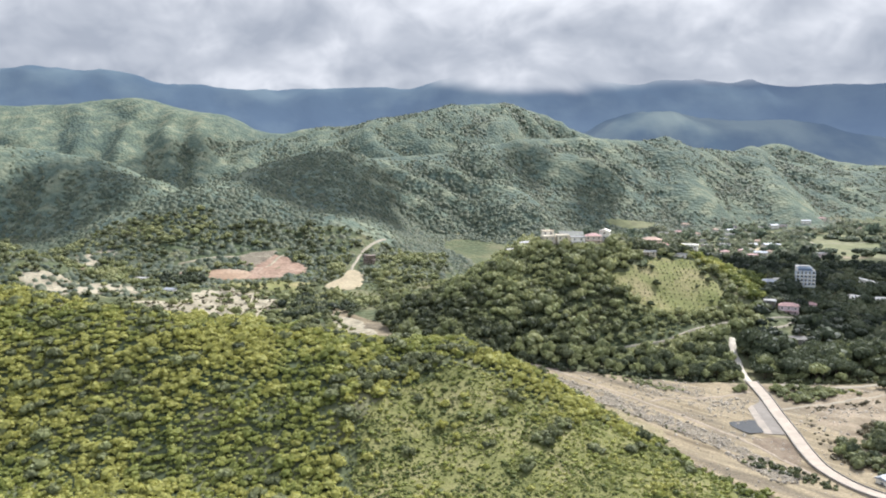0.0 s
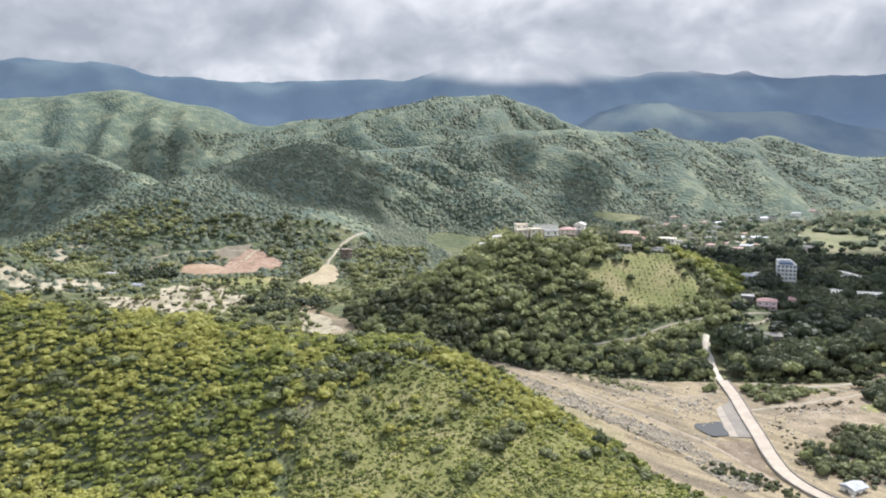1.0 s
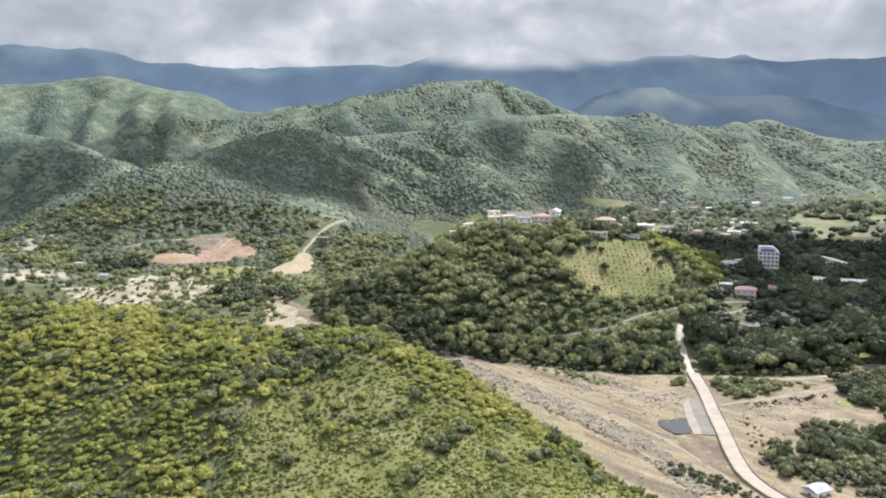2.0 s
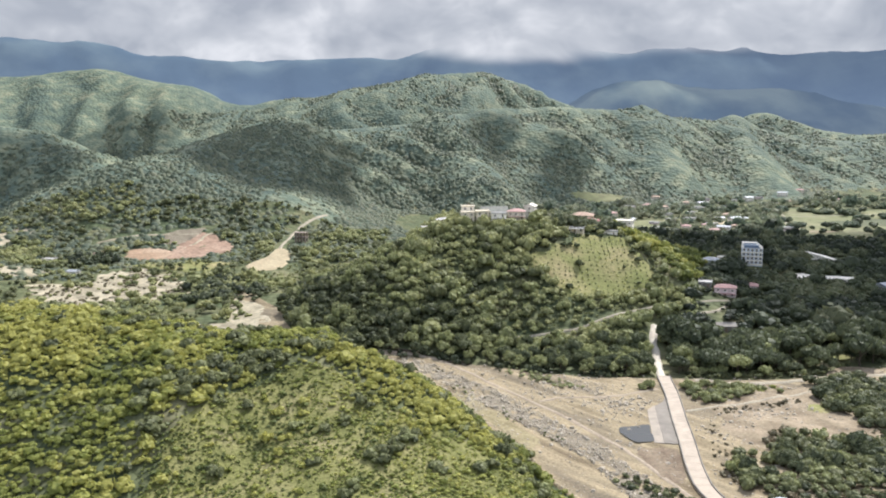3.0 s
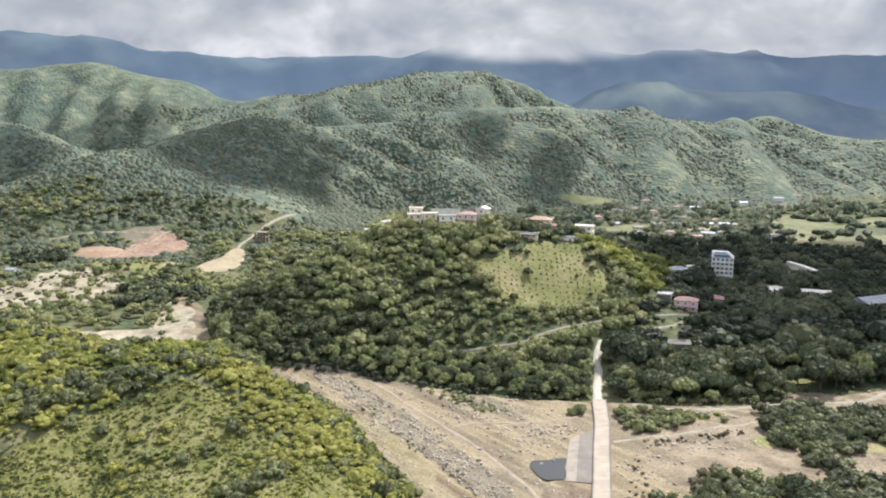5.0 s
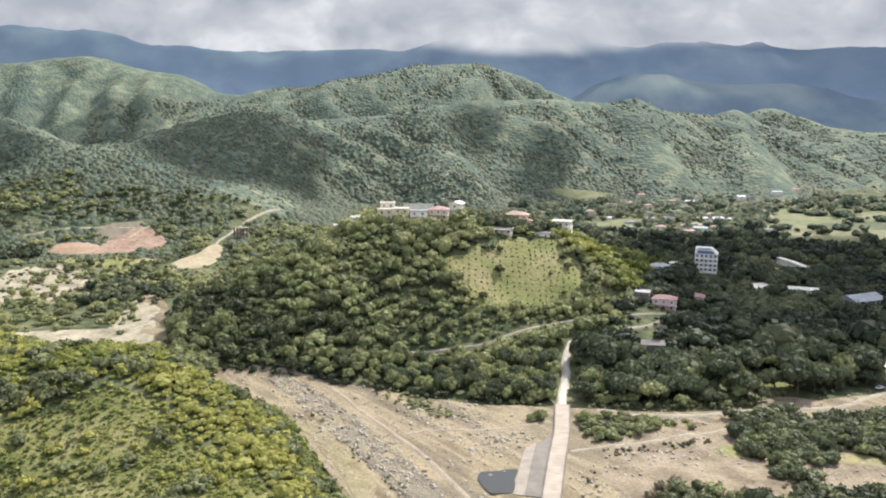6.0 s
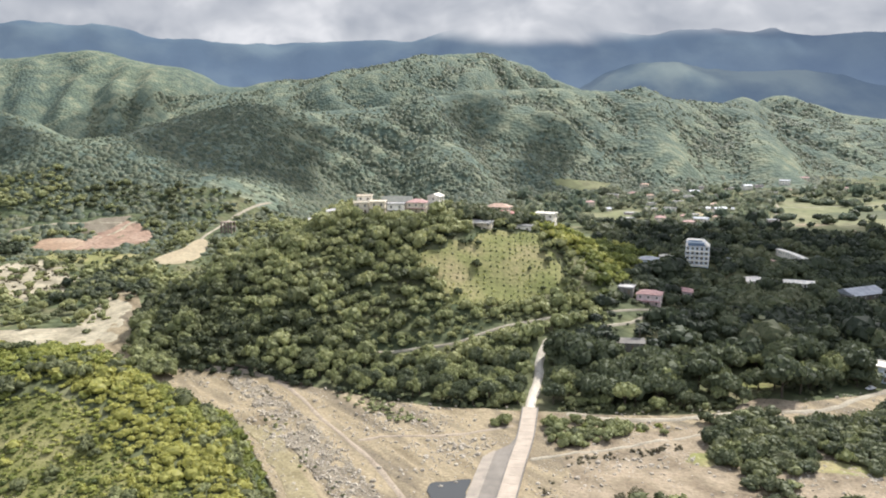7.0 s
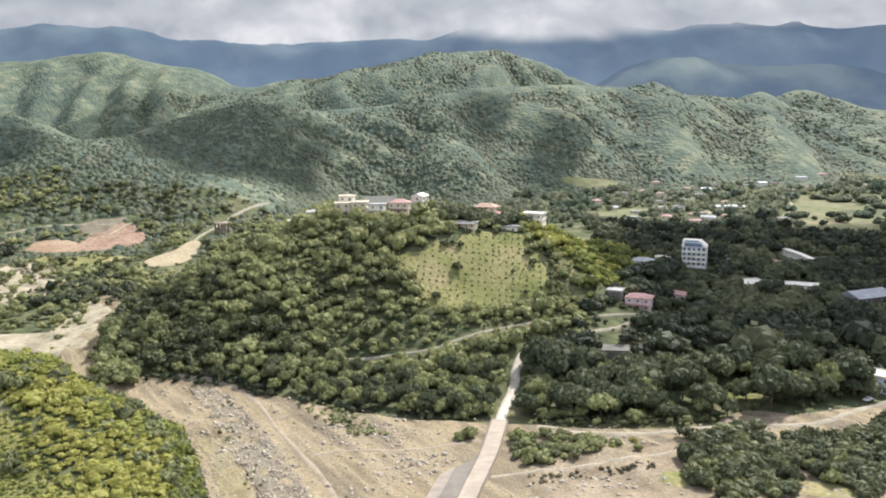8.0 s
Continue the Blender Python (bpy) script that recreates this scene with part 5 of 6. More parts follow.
# far hills: one cover of small tree tops, close in the gullies and thin on the ribs
n = 120000
aa = rng.uniform(radians(-42), radians(44), n)
ss = 600 + 1400 * rng.uniform(0, 1, n) ** 0.9
x, y = 70 + ss * np.sin(aa), 60 + ss * np.cos(aa)
here = height(x, y)
rise = here - valley(x, y)
hollow = sum(height(x + dx, y + dy) for dx, dy in ((26, 0), (-26, 0), (0, 26), (0, -26))) / 4 - here
clump = fbm(x, y, 90, 4, 81)
near_hill = np.clip((1200 - ss) / 250, 0, 1)
keep = free(x, y) & (rise > 2.5) & (ss < 1650 + 350 * (x > -300)) & (rng.uniform(size=n) < 0.26 + 0.8 * clump + np.clip(hollow / 5, -0.2, 0.45) + 0.55 * np.clip((1180 - ss) / 160, 0, 1))
x, y, clump, hollow, near_hill = x[keep], y[keep], clump[keep], hollow[keep], near_hill[keep]
size = rng.uniform(1.7, 3.6, len(x)) * (1 + 0.25 * clump) * (1 + 0.6 * np.clip((y - 1000) / 900, 0, 1)) * (1 + np.clip(hollow / 12, -0.2, 0.3)) * (1 + 0.5 * near_hill * rng.uniform(0, 1, len(x)))
scatter("hill_thicket", DOMES, x, y, size, size * rng.uniform(0.5, 0.95, len(x)), np.clip(0.53 - 0.25 * clump - 0.10 * near_hill + rng.normal(0, 0.22, len(x)), 0, 1), HAZED_LEAF, "small trees and thicket covering the far hills", "woods", sink=0.4, smooth=True)

# -- single trees along the near edge of the woods --
def tube(bm, path, radii, sides=7):
    rings = []
    for k, (p, r) in enumerate(zip(path, radii)):
        d = (Vector(path[min(k + 1, len(path) - 1)]) - Vector(path[max(k - 1, 0)])).normalized()
        q = d.to_track_quat("Z", "Y")
        rings.append([bm.verts.new(Vector(p) + q @ Vector((r * math.cos(a * 2 * math.pi / sides), r * math.sin(a * 2 * math.pi / sides), 0))) for a in range(sides)])
    for a, b in zip(rings, rings[1:]):
        for i in range(sides):
            bm.faces.new((a[i], a[(i + 1) % sides], b[(i + 1) % sides], b[i]))
    bm.faces.new(rings[-1])


def make_tree(shape, leaf, high, wide, label):
    root = new("tree")
    bm = bmesh.new()
    h = high * 0.55
    tube(bm, [(0, 0, -0.8), (0.1, 0, h * 0.3), (0.05, 0.15, h * 0.7), (0, 0.1, h)], [0.34, 0.25, 0.2, 0.12])
    for k in range(5):
        a = k * 1.26 + rng.uniform(0, 0.6)
        e = wide * rng.uniform(0.45, 0.65)
        z0 = h * rng.uniform(0.45, 0.85)
        tube(bm, [(0.05, 0.1, z0), (e * 0.5 * math.cos(a), e * 0.5 * math.sin(a), z0 + h * 0.25), (e * math.cos(a), e * math.sin(a), z0 + h * 0.55)], [0.14, 0.1, 0.04], 5)
    part("trunk", bm, BARK, root)
    v, f = shape
    v = v * np.array([wide, wide, high * 0.72]) + np.array([0, 0, high * 0.12])
    crown = new("crown", mesh_from("crown", v, f, leaf, np.full(len(v), rng.uniform(0.15, 0.5))))
    crown.parent = root
    return tagged(root, label, "tree", group="trees along the river bank")


TREES = [make_tree(BIG[0], WOOD_LEAF, 7.6, 3.9, "broad green tree standing at the edge of the woods"),
         make_tree(BIG[1], SHADE_LEAF, 8.6, 4.4, "tall dark green tree standing at the edge of the woods"),
         make_tree(BIG[2], WOOD_LEAF, 6.2, 3.4, "small round green tree standing at the edge of the woods"),
         make_tree(BIG[3], SHADE_LEAF, 9.0, 5.2, "wide spreading dark green tree by the river road"),
         make_tree(BIG[4], SCRUB_LEAF, 4.0, 2.7, "low bright green bush with several stems")]
used = [False] * len(TREES)


def plant(k, x, y, s=1.0, sink=0.0):
    m = pose(x, y, ground_at(x, y) + 0.25 - sink, 0, 0, rng.uniform(0, 360)) @ Matrix.Diagonal((s, s, s * rng.uniform(0.9, 1.12), 1))
    if not used[k]:
        used[k] = True
        TREES[k].matrix_world = m
        return TREES[k]
    o = copy_thing(TREES[k], m)
    o.scale = m.to_scale()
    return o


x, y = jittered(-8, 320, 366, NEAR_ROW + 4, 5.1)
keep = free(x, y, 1.0) & ~inside(x, y, [(240, 366), (241, 386), (256, 386), (258, 368)]) & (y > bank_line(x, FAR_BANK) + 2) & ((y < NEAR_ROW) | (x > 160)) & (rng.uniform(size=len(x)) < 0.9)
x, y = x[keep], y[keep]
for a, b in zip(x, y):
    if a < 165:
        k = rng.choice([0, 1, 2], p=[0.45, 0.3, 0.25])
    else:
        k = rng.choice([0, 1, 3, 2], p=[0.20, 0.42, 0.30, 0.08])
    size = rng.uniform(0.75, 1.2) * (0.7 if b < bank_line(a, FAR_BANK) + 5 else 1)
    if a > 172:
        size *= rng.choice([0.8, 1.15, 1.55])
    plant(int(k), a, b, size)

# bushes on the bars east of the causeway
bushes = random.Random(5)
for (cx, cy), (rx, ry), count, least, most, kinds in BUSH_ZONES:
    placed = 0
    while placed < count:
        bx, by, size = cx + rx * bushes.uniform(-1, 1), cy + ry * bushes.uniform(-1, 1), bushes.uniform(least, most)
        spot = np.array(bx), np.array(by)
        if near_line(*spot, CAUSEWAY_LINE) > 6.5 and near_line(*spot, EAST_ROAD) > 4 and near_line(*spot, BAR_TRACK) > 3.4 and near_line(*spot, LANE) > 4:
            plant(bushes.choice(kinds), bx, by, size, BAR_BUSH_SINK * size)
            placed += 1
# round bushes where the causeway meets the far bank
for k, bx, by, size in ((2, 149, 352.5, 0.95), (2, 145.6, 351, 0.7), (0, 165.5, 350.5, 0.9), (2, 170, 351.5, 0.7), (2, 191, 350.5, 0.62), (2, 197.5, 349, 0.55), (2, 203.5, 346, 0.5)):
    plant(k, bx, by, size, BAR_BUSH_SINK * size)
# trees standing in the planted field
for bx, by, s in FIELD_TREES:
    plant(1, bx, by, s * 0.8, 1.4 * s)


# -- the river bed's gravel, stones, water and the concrete causeway --
def bed_z(x, y):
    x, y = np.asarray(x, float), np.asarray(y, float)
    return height(x, y) + np.where(inside(x, y, BED), bed_rise(x, y), 0.0)


BAR_LEFT = [(34, 392), (46, 376), (60, 356), (79, 327), (95, 303), (106, 284), (112, 262), (118, 244)]
BAR_RIGHT = [(40, 395), (58, 382), (76, 357), (98, 325), (111, 302), (118, 285), (126, 264), (131, 248)]
sheet_between("gravel_bar", BAR_LEFT, BAR_RIGHT, 170, 30, 0.12, GRAVEL, 0.7, 3, "long bar of grey river gravel and cobbles", "gravel bar", bed=True)
patch("sand_bar", [(163, 300), (164, 330), (168, 350), (185, 345), (214, 350), (236, 346), (262, 326), (300, 318), (310, 280), (260, 262), (205, 268), (178, 282)], 0.15, BROWN_SAND, 26, 110, 0.15, label="brownish sand bar below the causeway", category="sand bar", bed=True)
patch("clay_stain", [(56, 348), (63, 352), (76, 334), (90, 310), (96, 292), (90, 288), (80, 306), (68, 330)], 0.12, CLAY, 10, 60, 0.7, label="yellowish patch of clay on the bed", category="bare ground", bed=True)
patch("clay_bed", [(127, 289), (134, 292), (142, 290), (138, 274), (136, 260), (130, 262), (127, 276)], 0.12, DAMP_SAND, 10, 48, 0.3, label="damp brown sand beside the causeway", category="bare ground", bed=True)
patch("green_bar", [(205, 326), (208, 333), (214, 332), (217, 325), (211, 321)], 0.2, MEADOW, 10, 40, 0.3, label="small green patch of grass on the bar", category="grass", bed=True)
patch("green_bar", [(236, 320), (242, 328), (258, 327), (270, 320), (256, 315)], 0.2, MEADOW, 10, 40, 0.4, label="green strip of grass and weeds on the bar", category="grass", bed=True)

# standing water beside the causeway
pool_z = float(bed_z(np.array(131.0), np.array(303.0))) + 0.16
loop = smooth_line([(124.5, 304), (125.5, 308.5), (130, 309.5), (135, 311), (137.2, 310.5), (136, 303), (134.8, 296), (131, 295), (128, 295.2), (126, 299), (124.5, 304)], 60)[:-1]
loop = loop + 0.4 * np.stack([fbm(loop[:, 0], loop[:, 1], 4, 4, 5), fbm(loop[:, 0], loop[:, 1], 4, 4, 6)], -1)
rings = np.linspace(0, 1, 5)[:, None, None]
p = loop.mean(0) + (loop - loop.mean(0))[None] * rings
water = new("pool_water", mesh_from("pool_water", np.concatenate([p, np.full(p.shape[:2] + (1,), pool_z)], -1).reshape(-1, 3), grid_faces(5, 59, True), POOL_WATER))
tagged(water, "dark still pool of river water beside the causeway", "water", kind="structure")

# causeway: a run of cast slabs on a low wall, a ledge on one side, a grey apron on the other
c = smooth_line(CAUSEWAY_LINE, 31)
d = np.gradient(c, axis=0)
d /= np.hypot(d[:, 0], d[:, 1])[:, None]
s = np.stack([-d[:, 1], d[:, 0]], -1)
deck_z = np.interp(np.arange(31), np.arange(0, 31, 5), [float(bed_z(*map(np.array, c[k]))) + 0.55 for k in range(0, 31, 5)])
causeway = tagged(new("causeway"), "pale concrete causeway crossing the dry river bed", "causeway", kind="structure")


def strip(bm, k0, k1, off0, off1, z0, z1, trim=0.0, kerb=False):
    """A block between two stations, from one side offset to another."""
    v = []
    for z in (z0, z1):
        for k, t in ((k0, trim), (k1, -trim)):
            for o in (off0, off1):
                q = c[k] + d[k] * t + s[k] * o
                v.append(bm.verts.new((q[0], q[1], deck_z[k] + z)))
    for f in ((0, 1, 3, 2), (4, 6, 7, 5), (0, 4, 5, 1), (2, 3, 7, 6), (0, 2, 6, 4), (1, 5, 7, 3)):
        bm.faces.new([v[i] for i in f])


for k in range(30):
    bm = bmesh.new()
    strip(bm, k, k + 1, -3.0, 3.0, -2.6, 0.0, 0.03)
    part("slab", bm, CONCRETE, causeway)
    bm = bmesh.new()
    for off in (-3.0, 2.65):
        strip(bm, k, k + 1, off, off + 0.35, 0.003, 0.38, 0.05)
    part("kerb", bm, GREY_CONCRETE, causeway, "low weathered kerb")
bm = bmesh.new()
for k in range(2, 28):
    strip(bm, k, k + 1, -4.3, -3.04, -2.8, -1.0, 0.0)
part("ledge", bm, GREY_CONCRETE, causeway, "lower weathered concrete ledge")
for name, near, far, drop, stuff, label in (("apron", 3.04, 8.0, 0.22, APRON_CONCRETE, "sloping grey concrete apron"), ("apron_rim", 8.04, 11.6, 0.30, RIM_CONCRETE, "pale outer strip of the apron")):
    bm = bmesh.new()
    reach_k = np.interp(c[:, 1], [289, 292, 326, 334, 341], [0.0, 12.0, 11.4, 4.6, 3.1])
    for k in range(30):
        if min(reach_k[k], reach_k[k + 1]) < near:
            continue
        v = [bm.verts.new((*(c[j] + s[j] * o), deck_z[j] - z)) for j, o, z in ((k, near, drop), (k + 1, near, drop), (k + 1, min(far, max(reach_k[k + 1], near + 0.1)), drop + 0.06), (k, min(far, max(reach_k[k], near + 0.1)), drop + 0.06))]
        bm.faces.new(v)
    bmesh.ops.remove_doubles(bm, verts=bm.verts[:], dist=0.01)
    bmesh.ops.solidify(bm, geom=bm.faces[:], thickness=1.0)
    part(name, bm, stuff, causeway, label)

# loose stones over the bed, thicker on the bars
x = rng.uniform(-20, 300, 90000)
y = rng.uniform(210, 405, 90000)
flow = fbm((0.78 * x - 0.62 * y) / 5, 0.62 * x + 0.78 * y, 6, 3, 91)
on_bar = inside(x, y, BAR_LEFT + BAR_RIGHT[::-1])
piles = np.zeros(len(x))
for px, py, r in ((142, 334, 8), (128, 331, 12), (136, 328, 9), (186, 323, 10), (176, 321, 9), (200, 330, 8), (234, 318, 9), (70, 335, 10), (118, 352, 12), (104, 350, 10), (262, 316, 8)):
    piles = np.maximum(piles, np.exp(-((x - px) ** 2 + (y - py) ** 2) / r ** 2))
keep = inside(x, y, BED) & (near_line(x, y, CAUSEWAY_LINE) > 4.6) & (rng.uniform(size=len(x)) < 0.05 + 0.24 * (flow > 0.15) + 0.72 * on_bar + 0.6 * piles)
keep &= ~inside(x, y, [(148, 290), (152, 322), (155, 342), (140.5, 330), (133, 291)]) & ((np.hypot((x - 131) / 7.5, (y - 303) / 9) > 1) | (rng.uniform(size=len(x)) < 0.12))
for line in (BED_TRACK, SIDE_TRACK, BAR_TRACK, EAST_ROAD):
    keep &= near_line(x, y, line) > 2.3
on_bar = on_bar[keep]
x, y = x[keep], y[keep]
size = np.minimum(rng.lognormal(-1.32, 0.52, len(x)), 1.2)
STONES = []
for k in range(7):
    v, f = ICO[0]
    STONES.append((v * (1 + rng.uniform(-0.3, 0.25, (len(v), 1))) * np.array([1, rng.uniform(0.6, 0.95), rng.uniform(0.5, 0.8)]), f))
on_z = bed_z(x, y) + np.where(on_bar, 0.12 + 0.7 * fbm(x, y, 3, 4, 77), 0)
scatter("river_stones", STONES, x, y, size, size, rng.uniform(0, 1, len(x)), STONE, "loose pale river stones strewn over the bed", "stones", sink=-0.1, z=on_z)

# boulders
def boulder_mesh(k):
    v, f = ICO[1]
    q = np.random.default_rng(40 + k)
    v = v * (1 + 0.28 * q.uniform(-1, 1, (len(v), 1))) * np.array([1, q.uniform(0.65, 0.95), q.uniform(0.5, 0.75)])
    return mesh_from("boulder", v, f, STONE, np.zeros(len(v)), True)


BOULDERS = [boulder_mesh(k) for k in range(6)]
placed = 0
while placed < 120:
    px, py, r = [(128, 331, 12), (178, 320, 9), (234, 318, 10), (90, 330, 16), (66, 348, 14), (118, 352, 14), (262, 316, 10), (138, 336, 10), (120, 322, 26), (192, 320, 20)][placed % 10]
    bx, by = px + rng.normal() * r * 0.6, py + rng.normal() * r * 0.6
    if not inside(np.array(bx), np.array(by), BED) or near_line(np.array(bx), np.array(by), CAUSEWAY_LINE) < 7 or inside(np.array(bx), np.array(by), [(148, 290), (152, 322), (155, 342), (140.5, 330), (133, 291)]):
        continue
    b = new("boulder", BOULDERS[placed % 6])
    r = rng.uniform(0.45, 1.0)
    b.matrix_world = pose(bx, by, float(bed_z(np.array(bx), np.array(by))) + 0.12 * r, 0, 0, rng.uniform(0, 360)) @ Matrix.Diagonal((r, r, r, 1))
    tagged(b, "pale rounded boulder lying on the river bed", "boulder", group="boulders on the bed")
    placed += 1

# thickets on the bars and along the far bank
def thicket(name, outline, step, wide, tall, tint_mid, material, shapes, label, on_bed=True, fill=0.68):
    o = np.asarray(outline, float)
    x, y = jittered(o[:, 0].min(), o[:, 0].max(), o[:, 1].min(), o[:, 1].max(), step)
    keep = inside(x, y, o) & (rng.uniform(size=len(x)) < fill + 1.1 * fbm(x, y, 16, 2, 95)) & (near_line(x, y, EAST_ROAD) > 4) & (near_line(x, y, BAR_TRACK) > 2.8) & (near_line(x, y, CAUSEWAY_LINE) > 6) & (near_line(x, y, LANE) > 3.5)
    x, y = x[keep], y[keep]
    w = rng.uniform(*wide, len(x))
    return scatter(name, shapes, x, y, w, w * rng.uniform(*tall, len(x)), np.clip(tint_mid + rng.normal(0, 0.18, len(x)), 0, 1), material, label, "bushes", z=bed_z(x, y))


thicket("bar_thicket", [(212, 333), (215, 352), (226, 359), (250, 353), (275, 359), (300, 374), (345, 385), (350, 335), (300, 318), (266, 329), (240, 331), (226, 322)], 4.6, (2.4, 4.4), (1.0, 1.4), 0.08, WOOD_LEAF, MIDDLE, "dense dark green bushes on the sandy bar", fill=0.78)
thicket("bar_thicket", [(216, 318), (218, 334), (230, 330), (240, 316), (232, 308), (222, 312)], 4.4, (2.2, 4.2), (1.0, 1.4), 0.08, WOOD_LEAF, MIDDLE, "dense dark green bushes on the sandy bar")
thicket("bar_thicket", [(206, 290), (222, 300), (246, 306), (275, 304), (330, 300), (330, 230), (260, 245), (215, 252), (194, 262)], 4.8, (2.2, 4.2), (1.0, 1.4), 0.08, WOOD_LEAF, MIDDLE, "dense dark green bushes below the bar", fill=0.9)
thicket("bar_thicket", [(152, 258), (155, 280), (163, 285), (172, 289), (178, 293), (190, 300), (206, 294), (200, 262), (176, 256)], 4.2, (1.8, 3.6), (1.0, 1.4), 0.20, WOOD_LEAF, MIDDLE, "olive and dark green bushes on the sandy bar", fill=0.8)
clumps("dry_bushes", [(178, 296, 3.4), (184, 299, 2.6)], (1.6, 2.8), 0.5, DRY_LEAF, MIDDLE, "brown half-dry bushes on the sandy bar", z_of=bed_z)
clumps("house_front_bushes", [(219, 463, 2.4), (226, 460.5, 2.4), (233, 460.5, 2.2), (238, 464, 2.4)], (1.3, 2.2), 0.3, SHADE_LEAF, MIDDLE, "dark bushes before the pink house")
thicket("causeway_thicket", [(162, 350), (162, 340), (168, 334), (176, 336), (184, 339), (192, 344), (198, 350), (192, 356), (180, 357), (168, 357)], 2.9, (1.2, 3.0), (0.9, 1.3), 0.30, WOOD_LEAF, MIDDLE, "low green thicket beside the causeway", fill=1.0)
thicket("causeway_thicket", [(138, 369), (156, 372), (154, 361), (144, 362)], 3.2, (1.5, 2.6), (0.9, 1.3), 0.45, WOOD_LEAF, MIDDLE, "low green thicket at the end of the causeway", fill=1.0)
thicket("bank_trees", [(-28, 440), (-22, 442), (-14, 424), (2, 408), (18, 402), (14, 393), (-2, 394), (-18, 408)], 4.6, (2.6, 4.4), (1.1, 1.5), 0.3, WOOD_LEAF, MIDDLE, "dark green trees closing over the narrow channel")
thicket("bar_scrub", [(112, 264), (118, 268), (126, 262), (136, 250), (140, 240), (132, 240), (120, 254)], 2.3, (0.7, 1.5), (0.8, 1.2), 0.1, WOOD_LEAF, SMALL, "dry dark scrub at the end of the gravel bar")
thicket("bar_scrub", [(60, 352), (66, 356), (80, 336), (96, 312), (104, 296), (98, 294), (84, 316)], 3.6, (0.4, 0.95), (0.7, 1.1), 0.1, WOOD_LEAF, SMALL, "sparse dry scrub along the gravel bar")
thicket("bed_scrub", [(84, 375), (90, 380), (102, 373), (116, 362), (121, 355), (112, 351), (98, 359)], 1.7, (0.7, 1.6), (0.5, 0.9), 0.35, WOOD_LEAF, LEAN, "low olive scrub on a stony ridge of the bed", fill=0.75)
# strip of dark scrub added for the shadow line under a ledge
thicket("ledge_scrub", [(47, 383), (56, 380), (66, 371), (71, 361), (84, 350), (82, 347), (68, 358), (62, 368), (54, 376)], 1.6, (0.4, 1.1), (0.5, 0.9), 0.1, DRY_LEAF, LEAN, "dark scrub standing in for the shaded drop of a bed ledge", fill=0.7)
# bushes tinted dark to stand in for the shadow band under the bank trees
thicket("bank_scrub", [(10, 398), (21, 404), (49, 398), (75, 390), (99, 380), (121, 374), (150, 371), (150, 366), (121, 368), (99, 373), (75, 383), (49, 391)], 2.6, (0.9, 2.0), (0.9, 1.5), 0.05, SHADE_LEAF, SMALL, "low bushes along the far bank's foot, tinted dark as shaded")
thicket("spur_foot_bushes", [(12, 376), (30, 364), (50, 348), (60, 335), (72, 313), (84, 288), (92, 263), (86, 260), (77, 286), (65, 310), (46, 342), (26, 360)], 4.0, (1.6, 3.0), (1.0, 1.4), 0.25, SCRUB_LEAF, MIDDLE, "dark bushes along the foot of the spur", False)

thicket("field_corner_trees", [(97, 478), (104, 473), (110, 475), (120, 478), (128, 486), (126, 493), (110, 488)], 3.0, (1.8, 3.2), (1.0, 1.3), 0.12, SHADE_LEAF, MIDDLE, "dark clump of trees at the field's upper corner", False)
clumps("hilltop_trees", [(124, 516, 5), (132, 508, 5), (138, 512, 4.5), (146, 510, 4), (160, 508, 4.5), (166, 519, 5), (172, 516, 4), (148, 520, 4), (128, 524, 4), (164, 527, 4), (137, 518, 5), (143, 526, 5), (132, 516, 5), (152, 511, 4)], (3.2, 5.0), 0.4, SHADE_LEAF, MIDDLE, "tall dark trees round the hilltop houses")
clumps("garden_trees", [(56, 501, 4), (64, 501, 4), (72, 501, 4), (80, 501, 3.6), (89, 499, 4), (100, 498.5, 4), (110, 500, 4), (119, 508, 3), (88, 520, 3), (66, 516, 3)], (1.8, 2.8), 0.45, WOOD_LEAF, MIDDLE, "green garden trees before the hilltop villas")
clumps("bar_clumps", [(225, 353, 5), (231, 347, 5), (234, 339, 6), (215, 328, 4), (238, 330, 6), (248, 342, 6), (257, 348, 6), (194, 288, 4), (187, 291, 3.5), (178, 288, 4), (205, 285, 5), (217, 281, 6), (170, 279, 3.5), (228, 309, 3), (228, 280, 7), (238, 292, 7), (250, 288, 8), (240, 270, 8), (247, 341, 6), (258, 349, 6), (259, 337, 6), (272, 346, 6), (281, 356, 6), (262, 323, 6), (242, 360, 4), (268, 330, 6), (236, 320, 5), (280, 338, 7), (292, 350, 7), (222, 310, 4), (300, 362, 7)], (1.6, 3.4), 0.5, SHADE_LEAF, MIDDLE, "dark green bushes in groups on the sandy bar", bed_z)
clumps("fairway_trees", [(537, 957, 10), (562, 945, 10), (439, 826, 5), (447, 834, 5), (502, 827, 6), (529, 980, 6), (551, 895, 6), (453, 879, 5), (470, 800, 4), (585, 900, 8)], (3.2, 5.6), 0.3, HAZED_LEAF, LOW, "round trees in groups along the turf")
thicket("bar_bushes", [(152, 262), (158, 274), (176, 282), (200, 286), (212, 270), (200, 240), (180, 232), (162, 244)], 4.8, (1.2, 2.8), (0.9, 1.3), 0.1, WOOD_LEAF, MIDDLE, "dark bushes on the sand below the causeway", fill=0.78)
thicket("dry_brush", [(162, 324), (168, 327), (182, 331), (196, 334), (207, 338), (207, 333), (195, 329), (182, 326), (168, 320)], 1.5, (0.4, 0.95), (0.7, 1.1), 0.3, DRY_LEAF, SMALL, "dry brown brush along the edge of the track", fill=0.75)
